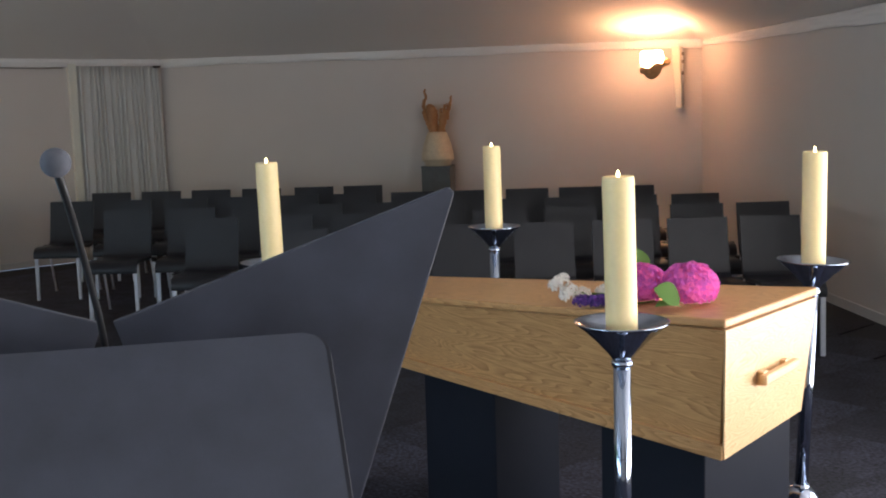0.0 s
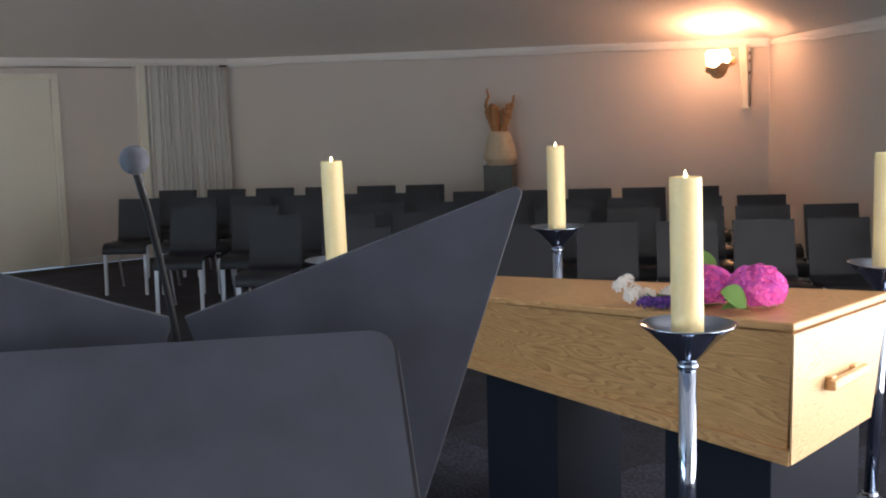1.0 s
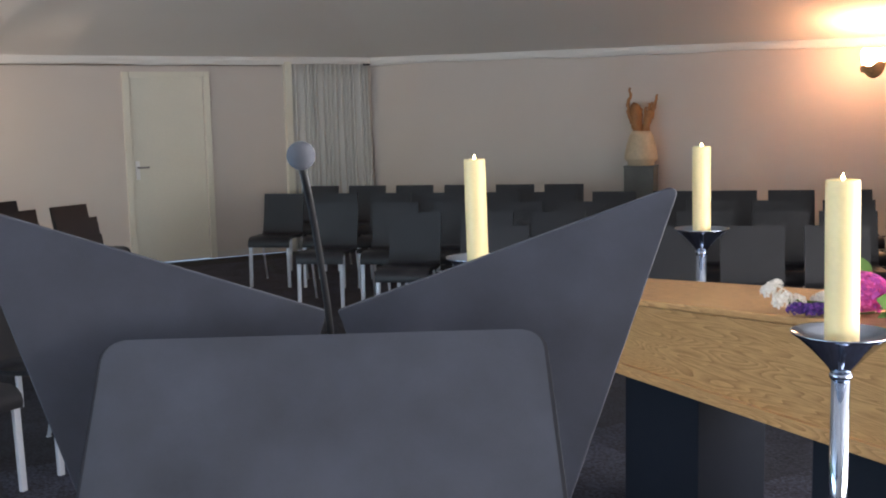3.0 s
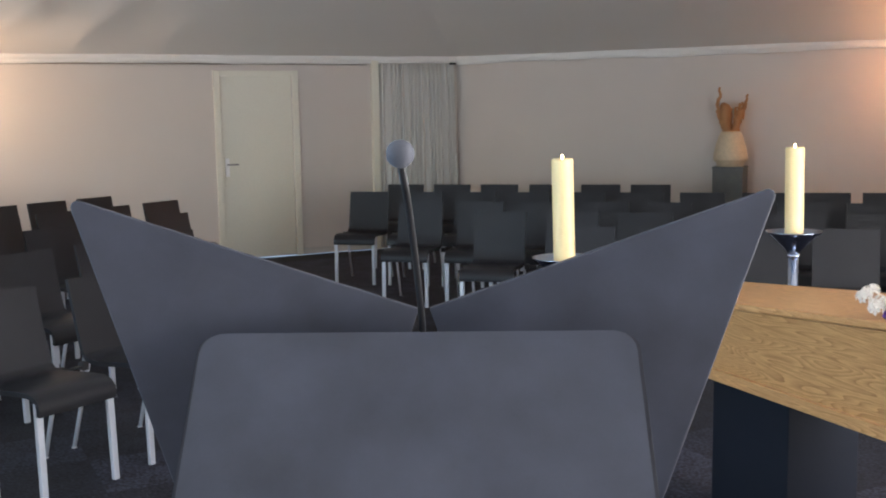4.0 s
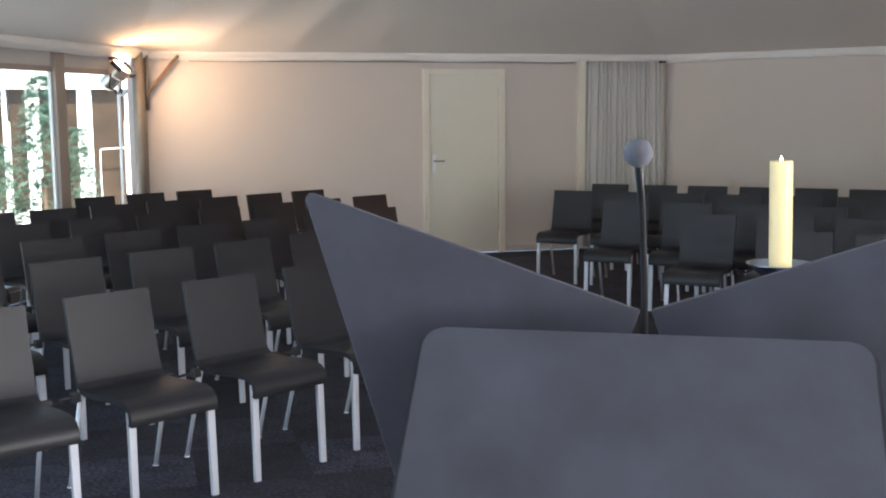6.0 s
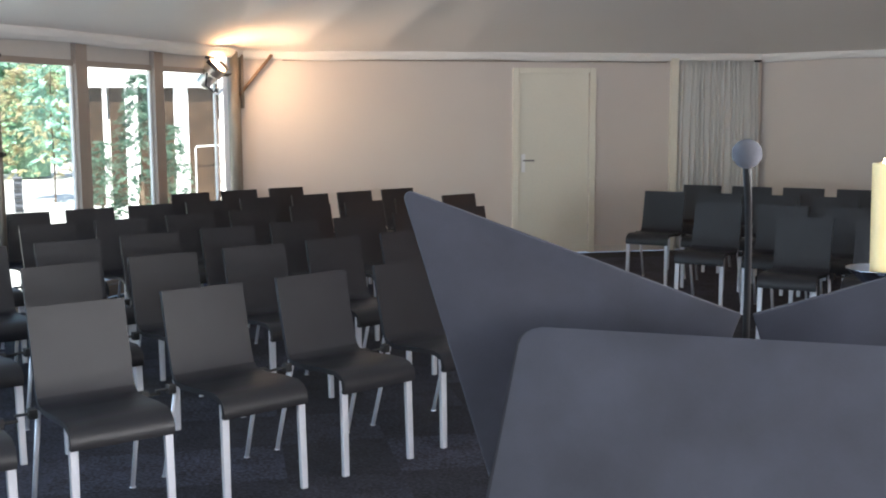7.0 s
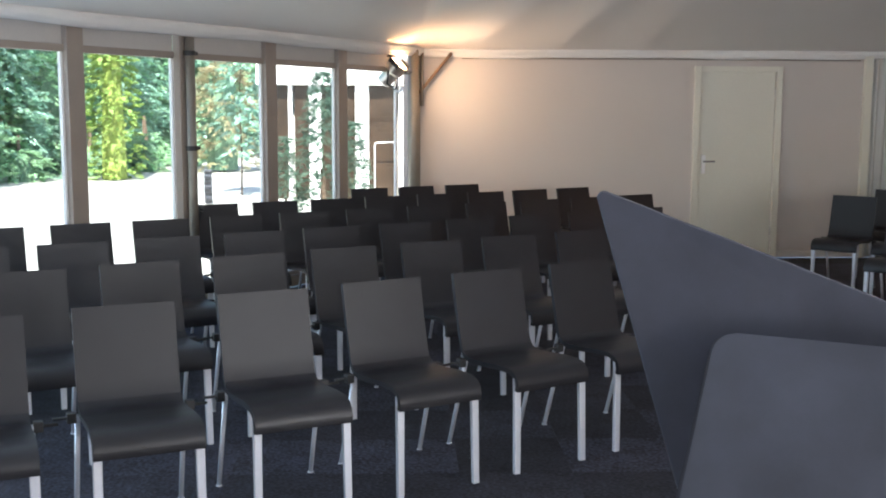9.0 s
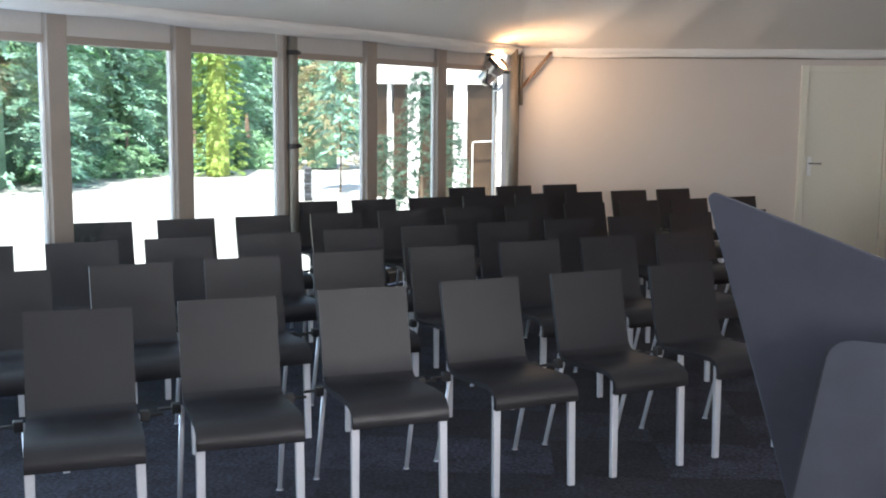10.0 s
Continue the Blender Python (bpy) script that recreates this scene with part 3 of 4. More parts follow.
tagged(part("vase", vase, CERAMIC, smooth=True), "cream ceramic domed vase standing on the pedestal", "vase")


def driftwood():
    b = bmesh.new()
    rng = random.Random(4)
    base = Vector((PB.x, PB.y, 1.27))
    limbs = [([(-0.03, 0, 0), (-0.055, 0, 0.14), (-0.065, 0, 0.26), (-0.05, 0, 0.345)], 0.046, 0.058),
             ([(-0.01, 0.02, 0), (-0.03, 0.02, 0.18), (-0.03, 0, 0.33)], 0.036, 0.044),
             ([(-0.09, 0, 0.12), (-0.125, 0, 0.24), (-0.135, 0, 0.33), (-0.115, 0, 0.43), (-0.125, 0, 0.53)], 0.030, 0.009),
             ([(-0.10, 0, 0.18), (-0.13, 0, 0.25), (-0.145, 0, 0.24)], 0.022, 0.010),
             ([(0.03, 0, 0), (0.055, 0, 0.12), (0.085, 0, 0.22), (0.10, 0, 0.27)], 0.044, 0.040),
             ([(0.09, 0, 0.18), (0.135, 0, 0.30), (0.155, 0, 0.36), (0.16, 0, 0.45)], 0.032, 0.008),
             ([(0.07, 0, 0.2), (0.085, 0, 0.29), (0.08, 0, 0.345)], 0.024, 0.010),
             ([(0.045, 0, 0.16), (0.045, 0, 0.25), (0.05, 0, 0.31)], 0.022, 0.010),
             ([(0.11, 0, 0.26), (0.12, 0, 0.31), (0.115, 0, 0.36)], 0.016, 0.008)]
    for l, r0, r1 in limbs:
        pts = []
        for a, q in zip(l, l[1:]):
            for k in range(4):
                p = Vector(a).lerp(Vector(q), k / 4)
                pts.append(base + p + 0.008 * Vector((rng.uniform(-1, 1), rng.uniform(-1, 1), rng.uniform(-0.5, 0.5))))
        rad = [(r0 + (r1 - r0) * k / len(pts)) * rng.uniform(0.85, 1.15) for k in range(len(pts))]
        tube(b, pts, rad, 8)
    return tagged(part("driftwood", b, DRIFT, smooth=True), "gnarled orange-brown driftwood standing in the vase", "driftwood")


driftwood()


# ---- chairs ----
CH = 0.82


def chair_model():
    c = thing("chair", "black moulded chair with aluminium legs, linked in a row", "chair")
    half = 0.195

    def sheet(name, prof, thick):
        b = bmesh.new()
        rows = []
        for i, (y, z) in enumerate(prof):
            ya, za = prof[max(i - 1, 0)]
            yb, zb = prof[min(i + 1, len(prof) - 1)]
            t = Vector((0, yb - ya, zb - za)).normalized()
            nrm = Vector((0, -t.z, t.y))
            row = []
            for x in (-1, -0.5, 0, 0.5, 1):
                row.append((Vector((x * half, y, z)) + nrm * thick / 2, Vector((x * half, y, z)) - nrm * thick / 2))
            rows.append(row)
        top = [[b.verts.new(p[0]) for p in r] for r in rows]
        bot = [[b.verts.new(p[1]) for p in r] for r in rows]
        k = len(rows[0])
        for i in range(len(rows) - 1):
            for j in range(k - 1):
                b.faces.new((top[i][j], top[i][j + 1], top[i + 1][j + 1], top[i + 1][j]))
                b.faces.new((bot[i][j], bot[i + 1][j], bot[i + 1][j + 1], bot[i][j + 1]))
            b.faces.new((top[i][0], top[i + 1][0], bot[i + 1][0], bot[i][0]))
            b.faces.new((top[i][-1], bot[i][-1], bot[i + 1][-1], top[i + 1][-1]))
        for r in (0, -1):
            for j in range(k - 1):
                b.faces.new((top[r][j], bot[r][j], bot[r][j + 1], top[r][j + 1]))
        ob = part(name, b, CHAIR, c, smooth=True)
        ob.data.set_sharp_from_angle(angle=radians(50))
        return ob

    # the top of the back is at y = 0; the seat reaches forward to y = -0.5
    sheet("seat", [(-0.522, 0.372), (-0.526, 0.395), (-0.520, 0.420), (-0.500, 0.440), (-0.46, 0.452), (-0.36, 0.450), (-0.25, 0.440),
                   (-0.16, 0.436), (-0.115, 0.445), (-0.092, 0.465)], 0.022)
    sheet("backrest", [(-0.092, 0.465), (-0.080, 0.49), (-0.066, 0.54), (-0.046, 0.62), (-0.022, 0.72), (0.0, CH)], 0.020)
    for x in (-1, 1):
        b = bmesh.new()
        k = [b.verts.new((x * (0.178 + 0.004 * (z < 0.1)) + dx, -0.502 - 0.012 * (z < 0.1) + dy, z)) for z, w in ((0.0, 0.85), (0.43, 1.0))
             for dx, dy in ((-0.017 * w, -0.011), (0.017 * w, -0.011), (0.017 * w, 0.011), (-0.017 * w, 0.011))]
        for q in ((0, 1, 5, 4), (1, 2, 6, 5), (2, 3, 7, 6), (3, 0, 4, 7), (3, 2, 1, 0), (4, 5, 6, 7)):
            b.faces.new([k[i] for i in q])
        part("leg", beveled_leg(b), ALU, c)
        b = bmesh.new()
        tube(b, [(x * 0.200, -0.13, 0.43), (x * 0.203, 0.005, 0.004)], [0.011, 0.010], 8)
        lathe(b, [(0.014, 0.0), (0.014, 0.006)], 8, Matrix.Translation((x * 0.203, 0.005, 0)))
        part("leg", b, ALU, c, smooth=True)
        part("connector", boxed((x * 0.222, -0.125, 0.425), (0.034, 0.038, 0.040), None, 0.004), BLACK, c, "black plastic row connector")
        b = bmesh.new()
        tube(b, [(x * 0.165, -0.125, 0.425), (x * 0.290, -0.125, 0.425)], 0.007, 6)
        part("link_rod", b, BLACK, c, "thin row link rod", True)
    return c


MODEL = chair_model()
seats = []
along, back = Vector((0.314, 0.949)), Vector((-0.949, 0.314))
for n, s0, gap, k0, k1 in ((4.335, 0.738, 0.576, -2, 6), (5.455, 1.162, 0.565, -2, 8), (6.44, 1.09, 0.548, -1, 10), (7.48, 1.395, 0.549, 0, 11),
                           (8.455, 3.256, 0.530, 0, 8), (9.39, 5.19, 0.540, 0, 3)):
    for k in range(k0, k1):
        p = along * (s0 + gap * k) + back * n
        turned = {-2: -7, -1: -7, 0: -7, 1: -7, 2: -6, 3: -3, 4: -2, 5: 0}[k] if n < 5 else -2.5
        seats.append((p.x, p.y, 71.7 + turned, "chairs by the windows"))
SIDE = "chairs facing the coffin"
for y, xs in ((11.09, (-3.30, -2.79, -2.30, -1.78, -1.26, -0.76)),
              (10.07, (-3.36, -2.83, -2.31, -1.80, -1.30, -0.78, -0.24, 0.30, 0.80, 1.29, 1.77)),
              (9.03, (-2.55, -2.03, -1.51, -1.0, -0.49, 0.02, 0.54, 1.06, 1.58, 2.09)),
              (8.14, (-1.68, -1.13, -0.60, -0.08, 0.44, 0.96, 1.42, 1.90, 2.39)),
              (7.18, (-0.92, -0.39, 0.14, 0.67, 1.18, 1.67, 2.14))):
    for x in xs:
        seats.append((x, y, 0, SIDE))
rng = random.Random(7)
for i, (x, y, turn, group) in enumerate(seats):
    m = pose(x + rng.uniform(-0.008, 0.008), y + rng.uniform(-0.008, 0.008), 0, 0, 0, turn + rng.uniform(-1.2, 1.2))
    if i == 0:
        MODEL.matrix_basis = m
        MODEL["group"] = group
    else:
        copy_thing(MODEL, m)["group"] = group


# ---- coffin ----
AX = Vector((-0.651, 0.759))
CM = Matrix(((AX.x, -AX.y, 0, 0.97), (AX.y, AX.x, 0, 3.355), (0, 0, 1, 0), (0, 0, 0, 1)))


def to_coffin(x, y):
    q = CM.inverted() @ Vector((x, y, 0))
    return q.x, q.y


N0, N1, F1, F0 = to_coffin(0.77, 3.11), to_coffin(1.122, 3.555), to_coffin(-0.20, 4.98), to_coffin(-0.46, 4.72)
ZB = 0.58


def lid_z(x):
    return 0.955 - 0.075 * x


def frustum(bm, grow, z0, z1, flare=0.0):
    mx = sum(p[0] for p in (N0, N1, F1, F0)) / 4
    my = sum(p[1] for p in (N0, N1, F1, F0)) / 4
    lo, hi = [], []
    for px, py in (N0, N1, F1, F0):
        gx = px + grow * (1 if px > mx else -1)
        gy = py + grow * (1 if py > my else -1)
        lo.append(bm.verts.new((gx, gy, z0(gx))))
        hi.append(bm.verts.new((gx + (flare if px > mx else -flare), gy + (flare if py > my else -flare), z1(gx))))
    bm.faces.new(lo)
    bm.faces.new(hi)
    for i in range(4):
        bm.faces.new((lo[i], lo[(i + 1) % 4], hi[(i + 1) % 4], hi[i]))


def beveled(bm, w, seg=2):
    bmesh.ops.bevel(bm, geom=list(bm.edges), offset=w, segments=seg, affect="EDGES", profile=0.5)
    return bm


coffin = thing("coffin", "closed oak coffin with a tapering body on a black bier", "coffin", CM)
bm = bmesh.new()
frustum(bm, 0.0, lambda x: ZB + 0.03, lambda x: lid_z(x), 0.042)
part("body", beveled(bm, 0.003), OAK, coffin)
bm = bmesh.new()
frustum(bm, 0.018, lambda x: ZB, lambda x: ZB + 0.042)
part("base_trim", beveled(bm, 0.003), OAK, coffin)
bm = bmesh.new()
frustum(bm, 0.050, lambda x: lid_z(x) + 0.001, lambda x: lid_z(x) + 0.027)
part("lid", beveled(bm, 0.007, 3), OAK, coffin)
# thin board over the end carries the paler, light-struck oak
bm = bmesh.new()
ends = []
for px, py, out in ((*N0, 1 if N0[1] > N1[1] else -1), (*N1, 1 if N1[1] > N0[1] else -1)):
    ends.append(((px - 0.016, py + 0.010 * out, ZB + 0.003), (px - 0.0425, py + 0.044 * out, lid_z(px) - 0.001)))
front = [bm.verts.new(v) for v in (ends[0][0], ends[1][0], ends[1][1], ends[0][1])]
rear = [bm.verts.new(v.co + Vector((-0.006, 0, 0))) for v in front]
bm.faces.new(front)
bm.faces.new(rear[::-1])
for k in range(4):
    bm.faces.new((front[k], rear[k], rear[(k + 1) % 4], front[(k + 1) % 4]))
part("lit_end_panel", beveled(bm, 0.001), OAK_END_LIT, coffin, "oak end board, coloured paler for the window light on it")
ex, ey = (Vector(N1) - Vector(N0)).normalized()
mid = (Vector(N0) + Vector(N1)) / 2
HM = Matrix(((ex, -ey, 0, mid.x), (ey, ex, 0, mid.y), (0, 0, 1, 0.775), (0, 0, 0, 1)))
sgn = 1 if (HM.to_3x3() @ Vector((0, 1, 0))).x < 0 else -1
turn = 1 if (HM.to_3x3() @ Vector((1, 0, 0))).dot(Vector(N1).to_3d() - Vector(N0).to_3d()) > 0 else -1
grip = part("handle", beveled(boxed((0.012 * turn, 0.058 * sgn, 0.0), (0.265, 0.024, 0.030), HM), 0.006), PALEWOOD, coffin, "pale wooden grip handle")
for x in (-0.085, 0.085):
    part("handle_block", boxed((x, 0.028 * sgn, 0), (0.034, 0.050, 0.042), HM, 0.004), PALEWOOD, grip)

for x0, x1, w in ((0.06, 0.46, 0.46), (1.02, 1.42, 0.34)):
    bx = thing("bier_stand", "black box stand carrying the coffin", "bier", CM, group="bier stands")
    part("box", boxed(((x0 + x1) / 2, -0.01, 0.283), (x1 - x0, w, 0.566), None, 0.004), BIER, bx)
    part("top_board", boxed(((x0 + x1) / 2, -0.01, 0.5735), (x1 - x0 + 0.01, w + 0.01, 0.013), None, 0.003), BIER, bx)


# ---- candles ----
def candlestick(x, y, lean, tilt=0.0):
    s = thing("candlestick", "tall chrome floor candlestick with a shallow dish", "candlestick", pose(x, y, 0, 0, tilt, 0), group="candlesticks")
    b = bmesh.new()
    lathe(b, [(0.15, 0.0), (0.15, 0.012), (0.13, 0.022), (0.05, 0.05), (0.03, 0.09)], 32)
    part("base", b, CHROME, s, smooth=True)
    b = bmesh.new()
    lathe(b, [(0.028, 0.08), (0.05, 0.10), (0.066, 0.14), (0.07, 0.175), (0.062, 0.215), (0.045, 0.24), (0.03, 0.252)], 28)
    part("ball", b, CHROME, s, smooth=True)
    b = bmesh.new()
    lathe(b, [(0.022, 0.25), (0.022, 0.93)], 24)
    part("pole", b, CHROME, s, smooth=True)
    b = bmesh.new()
    lathe(b, [(0.026, 0.245), (0.028, 0.25), (0.026, 0.262)], 24)
    part("collar", b, CHROME, s, smooth=True)
    b = bmesh.new()
    lathe(b, [(0.024, 0.925), (0.027, 0.93), (0.027, 0.938), (0.022, 0.942)], 24)
    part("collar", b, CHROME, s, smooth=True)
    b = bmesh.new()
    lathe(b, [(0.024, 0.942), (0.034, 0.958), (0.07, 0.995), (0.105, 1.026), (0.117, 1.036), (0.119, 1.040), (0.114, 1.040), (0.09, 1.028), (0.05, 1.015), (0.03, 1.012)], 40)
    part("dish", b, CHROME, s, smooth=True)
    c = thing("candle", "thick ivory pillar candle burning in a chrome dish", "candle", pose(x, y, 0, 0, tilt, 0) @ pose(0, 0, 1.016, *lean), group="candles")
    b = bmesh.new()
    lathe(b, [(0.0395, 0.0), (0.0395, 0.378), (0.038, 0.384), (0.032, 0.385), (0.021, 0.379), (0.006, 0.377)], 32)
    part("wax", b, WAX, c, smooth=True).data.set_sharp_from_angle(angle=radians(40))
    b = bmesh.new()
    tube(b, [(0, 0, 0.375), (0.001, 0, 0.388), (0.003, 0, 0.396)], 0.0015, 6)
    part("wick", b, BLACK, c)
    b = bmesh.new()
    lathe(b, [(0.0018, 0.381), (0.004, 0.385), (0.004, 0.390), (0.0024, 0.395), (0.0006, 0.400)], 12)
    part("flame", b, FLAME, c, smooth=True)


candlestick(-0.610, 4.10, (0.3, -1.0, 0))
candlestick(0.248, 5.05, (0.2, -0.6, 0))
candlestick(0.449, 2.82, (-0.3, -0.9, 0))
candlestick(1.209, 3.755, (0.0, -2.2, 0), 2.2)


# ---- flowers on the lid ----
def florets(bm, centre, radius, count, size, rng, squash=0.85, petals=4, wide=0.48):
    for i in range(count):
        z = 1 - 2 * (i + 0.5) / count
        if z < -0.45:
            continue
        ph = i * 2.399963
        r = math.sqrt(1 - z * z)
        nrm = Vector((r * math.cos(ph), r * math.sin(ph), z))
        p = Vector(centre) + Vector((nrm.x, nrm.y, nrm.z * squash)) * radius * rng.uniform(0.88, 1.06)
        nrm = (nrm + Vector((rng.uniform(-0.4, 0.4), rng.uniform(-0.4, 0.4), rng.uniform(-0.2, 0.4)))).normalized()
        a = nrm.orthogonal().normalized()
        c = nrm.cross(a)
        spin = rng.uniform(0, 3)
        for k in range(petals):
            an = spin + 2 * math.pi * k / petals
            d = math.cos(an) * a + math.sin(an) * c
            e = math.cos(an + 1.57) * a + math.sin(an + 1.57) * c
            v = [bm.verts.new(p + q) for q in (d * 0.001, d * size * 0.6 + e * size * wide + nrm * size * 0.2, d * size * 1.08 + nrm * size * 0.05,
                                               d * size * 0.6 - e * size * wide + nrm * size * 0.2)]
            bm.faces.new(v)


def leaf(bm, at, direction, up, length, width):
    at, d, up = Vector(at), Vector(direction).normalized(), Vector(up).normalized()
    side = d.cross(up).normalized()
    up = side.cross(d)
    prev = None
    for i in range(8):
        t = i / 7
        w = width * math.sin(math.pi * min(1, t * 0.93 + 0.05)) ** 0.8
        c = at + d * length * t + up * length * 0.18 * math.sin(t * 2.2)
        row = [bm.verts.new(c - side * w + up * w * 0.25), bm.verts.new(c), bm.verts.new(c + side * w + up * w * 0.25)]
        if prev:
            for j in range(2):
                bm.faces.new((prev[j], prev[j + 1], row[j + 1], row[j]))
        prev = row


def on_lid(x, y, up=0.0):
    q = CM.inverted() @ Vector((x, y, 0))
    return Vector((x, y, lid_z(q.x) + 0.028 + up))


rng = random.Random(11)
for (x, y), r, name_label in (((0.745, 3.37), 0.078, "large pink hydrangea head lying on the coffin lid"),
                              ((0.625, 3.50), 0.074, "pink hydrangea head lying on the coffin lid")):
    h = thing("hydrangea", name_label, "flower", Matrix.Translation(on_lid(x, y)), group="flowers on the coffin")
    bm = bmesh.new()
    florets(bm, (0, 0, r * 0.74), r, 300, 0.020, rng)
    part("blossom", bm, PINK, h)
    bm = bmesh.new()
    bmesh.ops.create_icosphere(bm, subdivisions=2, radius=r * 0.88, matrix=Matrix.Translation((0, 0, r * 0.78)) @ Matrix.Diagonal((1, 1, 0.84, 1)))
    part("core", bm, PINK, h)
    bm = bmesh.new()
    tube(bm, [(0, 0, r * 0.2), (-0.10, 0.10, 0.012), (-0.20, 0.18, 0.008)], 0.004, 6)
    part("stem", bm, GREEN, h)
    if r > 0.076:
        blades = (((-0.048, -0.080, 0.026), (-0.9, -0.20, 0.38), (0.0, -0.80, 0.6), 0.095, 0.037),
                  ((-0.04, -0.085, 0.008), (-0.75, -0.35, 0.0), (0, -0.3, 1), 0.10, 0.022))
    else:
        blades = (((0.015, 0.03, 0.080), (-0.30, 0.0, 0.9), (0.25, -0.95, 0.1), 0.090, 0.026),
                  ((-0.03, -0.06, 0.012), (-0.16, -0.05, 0.0), (0, -0.3, 1), 0.10, 0.024))
    for blade in blades:
        bm = bmesh.new()
        leaf(bm, *blade)
        part("leaf", bm, GREEN, h, smooth=True)

wf = thing("white_flowers", "small bunch of white blossoms lying on the coffin lid", "flower", Matrix.Translation(on_lid(0.415, 3.60)), group="flowers on the coffin")
for dx, dy, r in ((0, 0, 0.026), (-0.022, 0.045, 0.024), (0.04, 0.01, 0.021), (0.125, 0.05, 0.020), (0.105, 0.03, 0.016), (-0.012, -0.025, 0.020), (-0.045, 0.01, 0.018)):
    bm = bmesh.new()
    florets(bm, (dx, dy, r + 0.012 + (0.03 if dx < 0.01 and dy > 0 else 0)), r * 1.0, 13, 0.017, rng, 0.9, 5, 0.36)
    part("blossom", bm, WHITEP, wf)
for path in ([(0, 0, 0.03), (0.08, 0.02, 0.012), (0.20, 0.06, 0.006)], [(0.13, 0.05, 0.02), (0.18, 0.05, 0.008), (0.24, 0.06, 0.006)]):
    bm = bmesh.new()
    tube(bm, path, 0.003, 6)
    part("stem", bm, GREEN, wf)
pf = thing("purple_flowers", "spray of dark purple flowers lying on the coffin lid", "flower", Matrix.Translation(on_lid(0.485, 3.47)), group="flowers on the coffin")
bm = bmesh.new()
for k in range(9):
    florets(bm, (-0.055 + 0.018 * k, 0.008 * math.sin(k * 2), 0.020), 0.022, 26, 0.011, rng, 0.8, 4)
part("blossom", bm, PURPLE, pf)
for blade in (((0.05, -0.02, 0.005), (0.12, -0.03, 0.01), (0, 0, 1), 0.09, 0.012), ((0.08, 0.0, 0.006), (0.10, 0.03, 0.02), (0, 0, 1), 0.11, 0.015)):
    bm = bmesh.new()
    leaf(bm, *blade)
    part("leaf", bm, GREEN, pf, smooth=True)
bm = bmesh.new()
tube(bm, [(-0.05, 0, 0.01), (0.10, 0.01, 0.006), (0.22, 0.04, 0.006)], 0.003, 6)
part("stem", bm, GREEN, pf)


# ---- lectern ----
def lectern():
    l = thing("lectern", "dark blue-grey lectern with two angled triangular wings", "lectern")
    foot = Vector((-0.43, 1.60, 0.10))
    tips = (Vector((-0.848, 1.371, 1.480)), Vector((0.031, 1.675, 1.474)))
    v = Vector((-0.434, 1.579, 1.311))
    for i, tip in enumerate(tips):
        sx = -1 if i == 0 else 1
        side = Vector((0.94, 0.33, 0)) * sx
        inner = v + side * (0.010 if i == 0 else 0.003)
        low = foot + side * 0.02 + (Vector((-0.040, -0.027, 0)) if i == 0 else Vector((-0.022, 0, 0)))
        # rounded corner at the tip
        e0, e1 = (inner - tip).normalized(), (low - tip).normalized()
        half = e0.angle(e1) / 2
        r = 0.0085
        hub = tip + (e0 + e1).normalized() * (r / math.sin(half))
        t0, t1 = tip + e0 * (r / math.tan(half)) - hub, tip + e1 * (r / math.tan(half)) - hub
        arc = [hub + t0.normalized().slerp(t1.normalized(), k / 6) * r for k in range(7)]
        pts = [inner] + arc + [low, inner + (low - inner) * 0.05 + side * 0.022]
        nrm = (tip - inner).cross(low - inner).normalized()
        if nrm.y > 0:
            nrm = -nrm
        b = bmesh.new()
        f = [b.verts.new(p - nrm * 0.001) for p in pts]
        k = [b.verts.new(p - nrm * 0.012) for p in pts]
        b.faces.new(f)
        b.faces.new(k[::-1])
        for j in range(len(pts)):
            b.faces.new((f[j], k[j], k[(j + 1) % len(pts)], f[(j + 1) % len(pts)]))
        part("wing", beveled(b, 0.002), LECTERN, l)
    # sloping book rest with rounded upper corners
    tl, tr = Vector((-0.684, 1.403, 1.303)), Vector((-0.146, 1.521, 1.303))
    ux = (tr - tl).normalized()
    down = (Vector((0.17, -0.78, 0)).normalized() * 0.150 + Vector((0, 0, -0.195))).normalized()
    nz = ux.cross(down)
    if nz.z < 0:
        nz = -nz
    mid = (tl + tr) / 2
    w, hgt, r = (tr - tl).length / 2, 0.40, 0.026
    spread = 0.012
    out = []
    for cx, s in ((w - r, 1), (-w + r, -1)):
        arc = [(cx + s * r * math.sin(a), -r + r * math.cos(a)) for a in [radians(90 * k / 6) for k in range(7)]]
        out += arc[::1] if s > 0 else []
        left = arc[::-1] if s < 0 else []
        if s > 0:
            out += [(w + spread, -hgt), (-w - spread, -hgt)]
        out += left
    b = bmesh.new()
    f = [b.verts.new(mid + ux * x - down * y) for x, y in out]
    k = [b.verts.new(mid + ux * x - down * y - nz * 0.008) for x, y in out]
    b.faces.new(f)
    b.faces.new(k[::-1])
    for j in range(len(out)):
        b.faces.new((f[j], k[j], k[(j + 1) % len(out)], f[(j + 1) % len(out)]))
    bmesh.ops.bevel(b, geom=[e for e in b.edges if all(q in f for q in e.verts)], offset=0.002, segments=2, affect="EDGES")
    part("book_rest", b, LECTERN, l)
    # added dark board, slightly wider than the rest: its rim paints the contact shadow
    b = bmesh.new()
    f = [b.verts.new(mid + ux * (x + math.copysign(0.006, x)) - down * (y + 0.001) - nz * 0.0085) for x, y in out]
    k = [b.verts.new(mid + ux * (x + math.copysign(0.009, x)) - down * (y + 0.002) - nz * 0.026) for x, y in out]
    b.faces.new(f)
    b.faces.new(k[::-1])
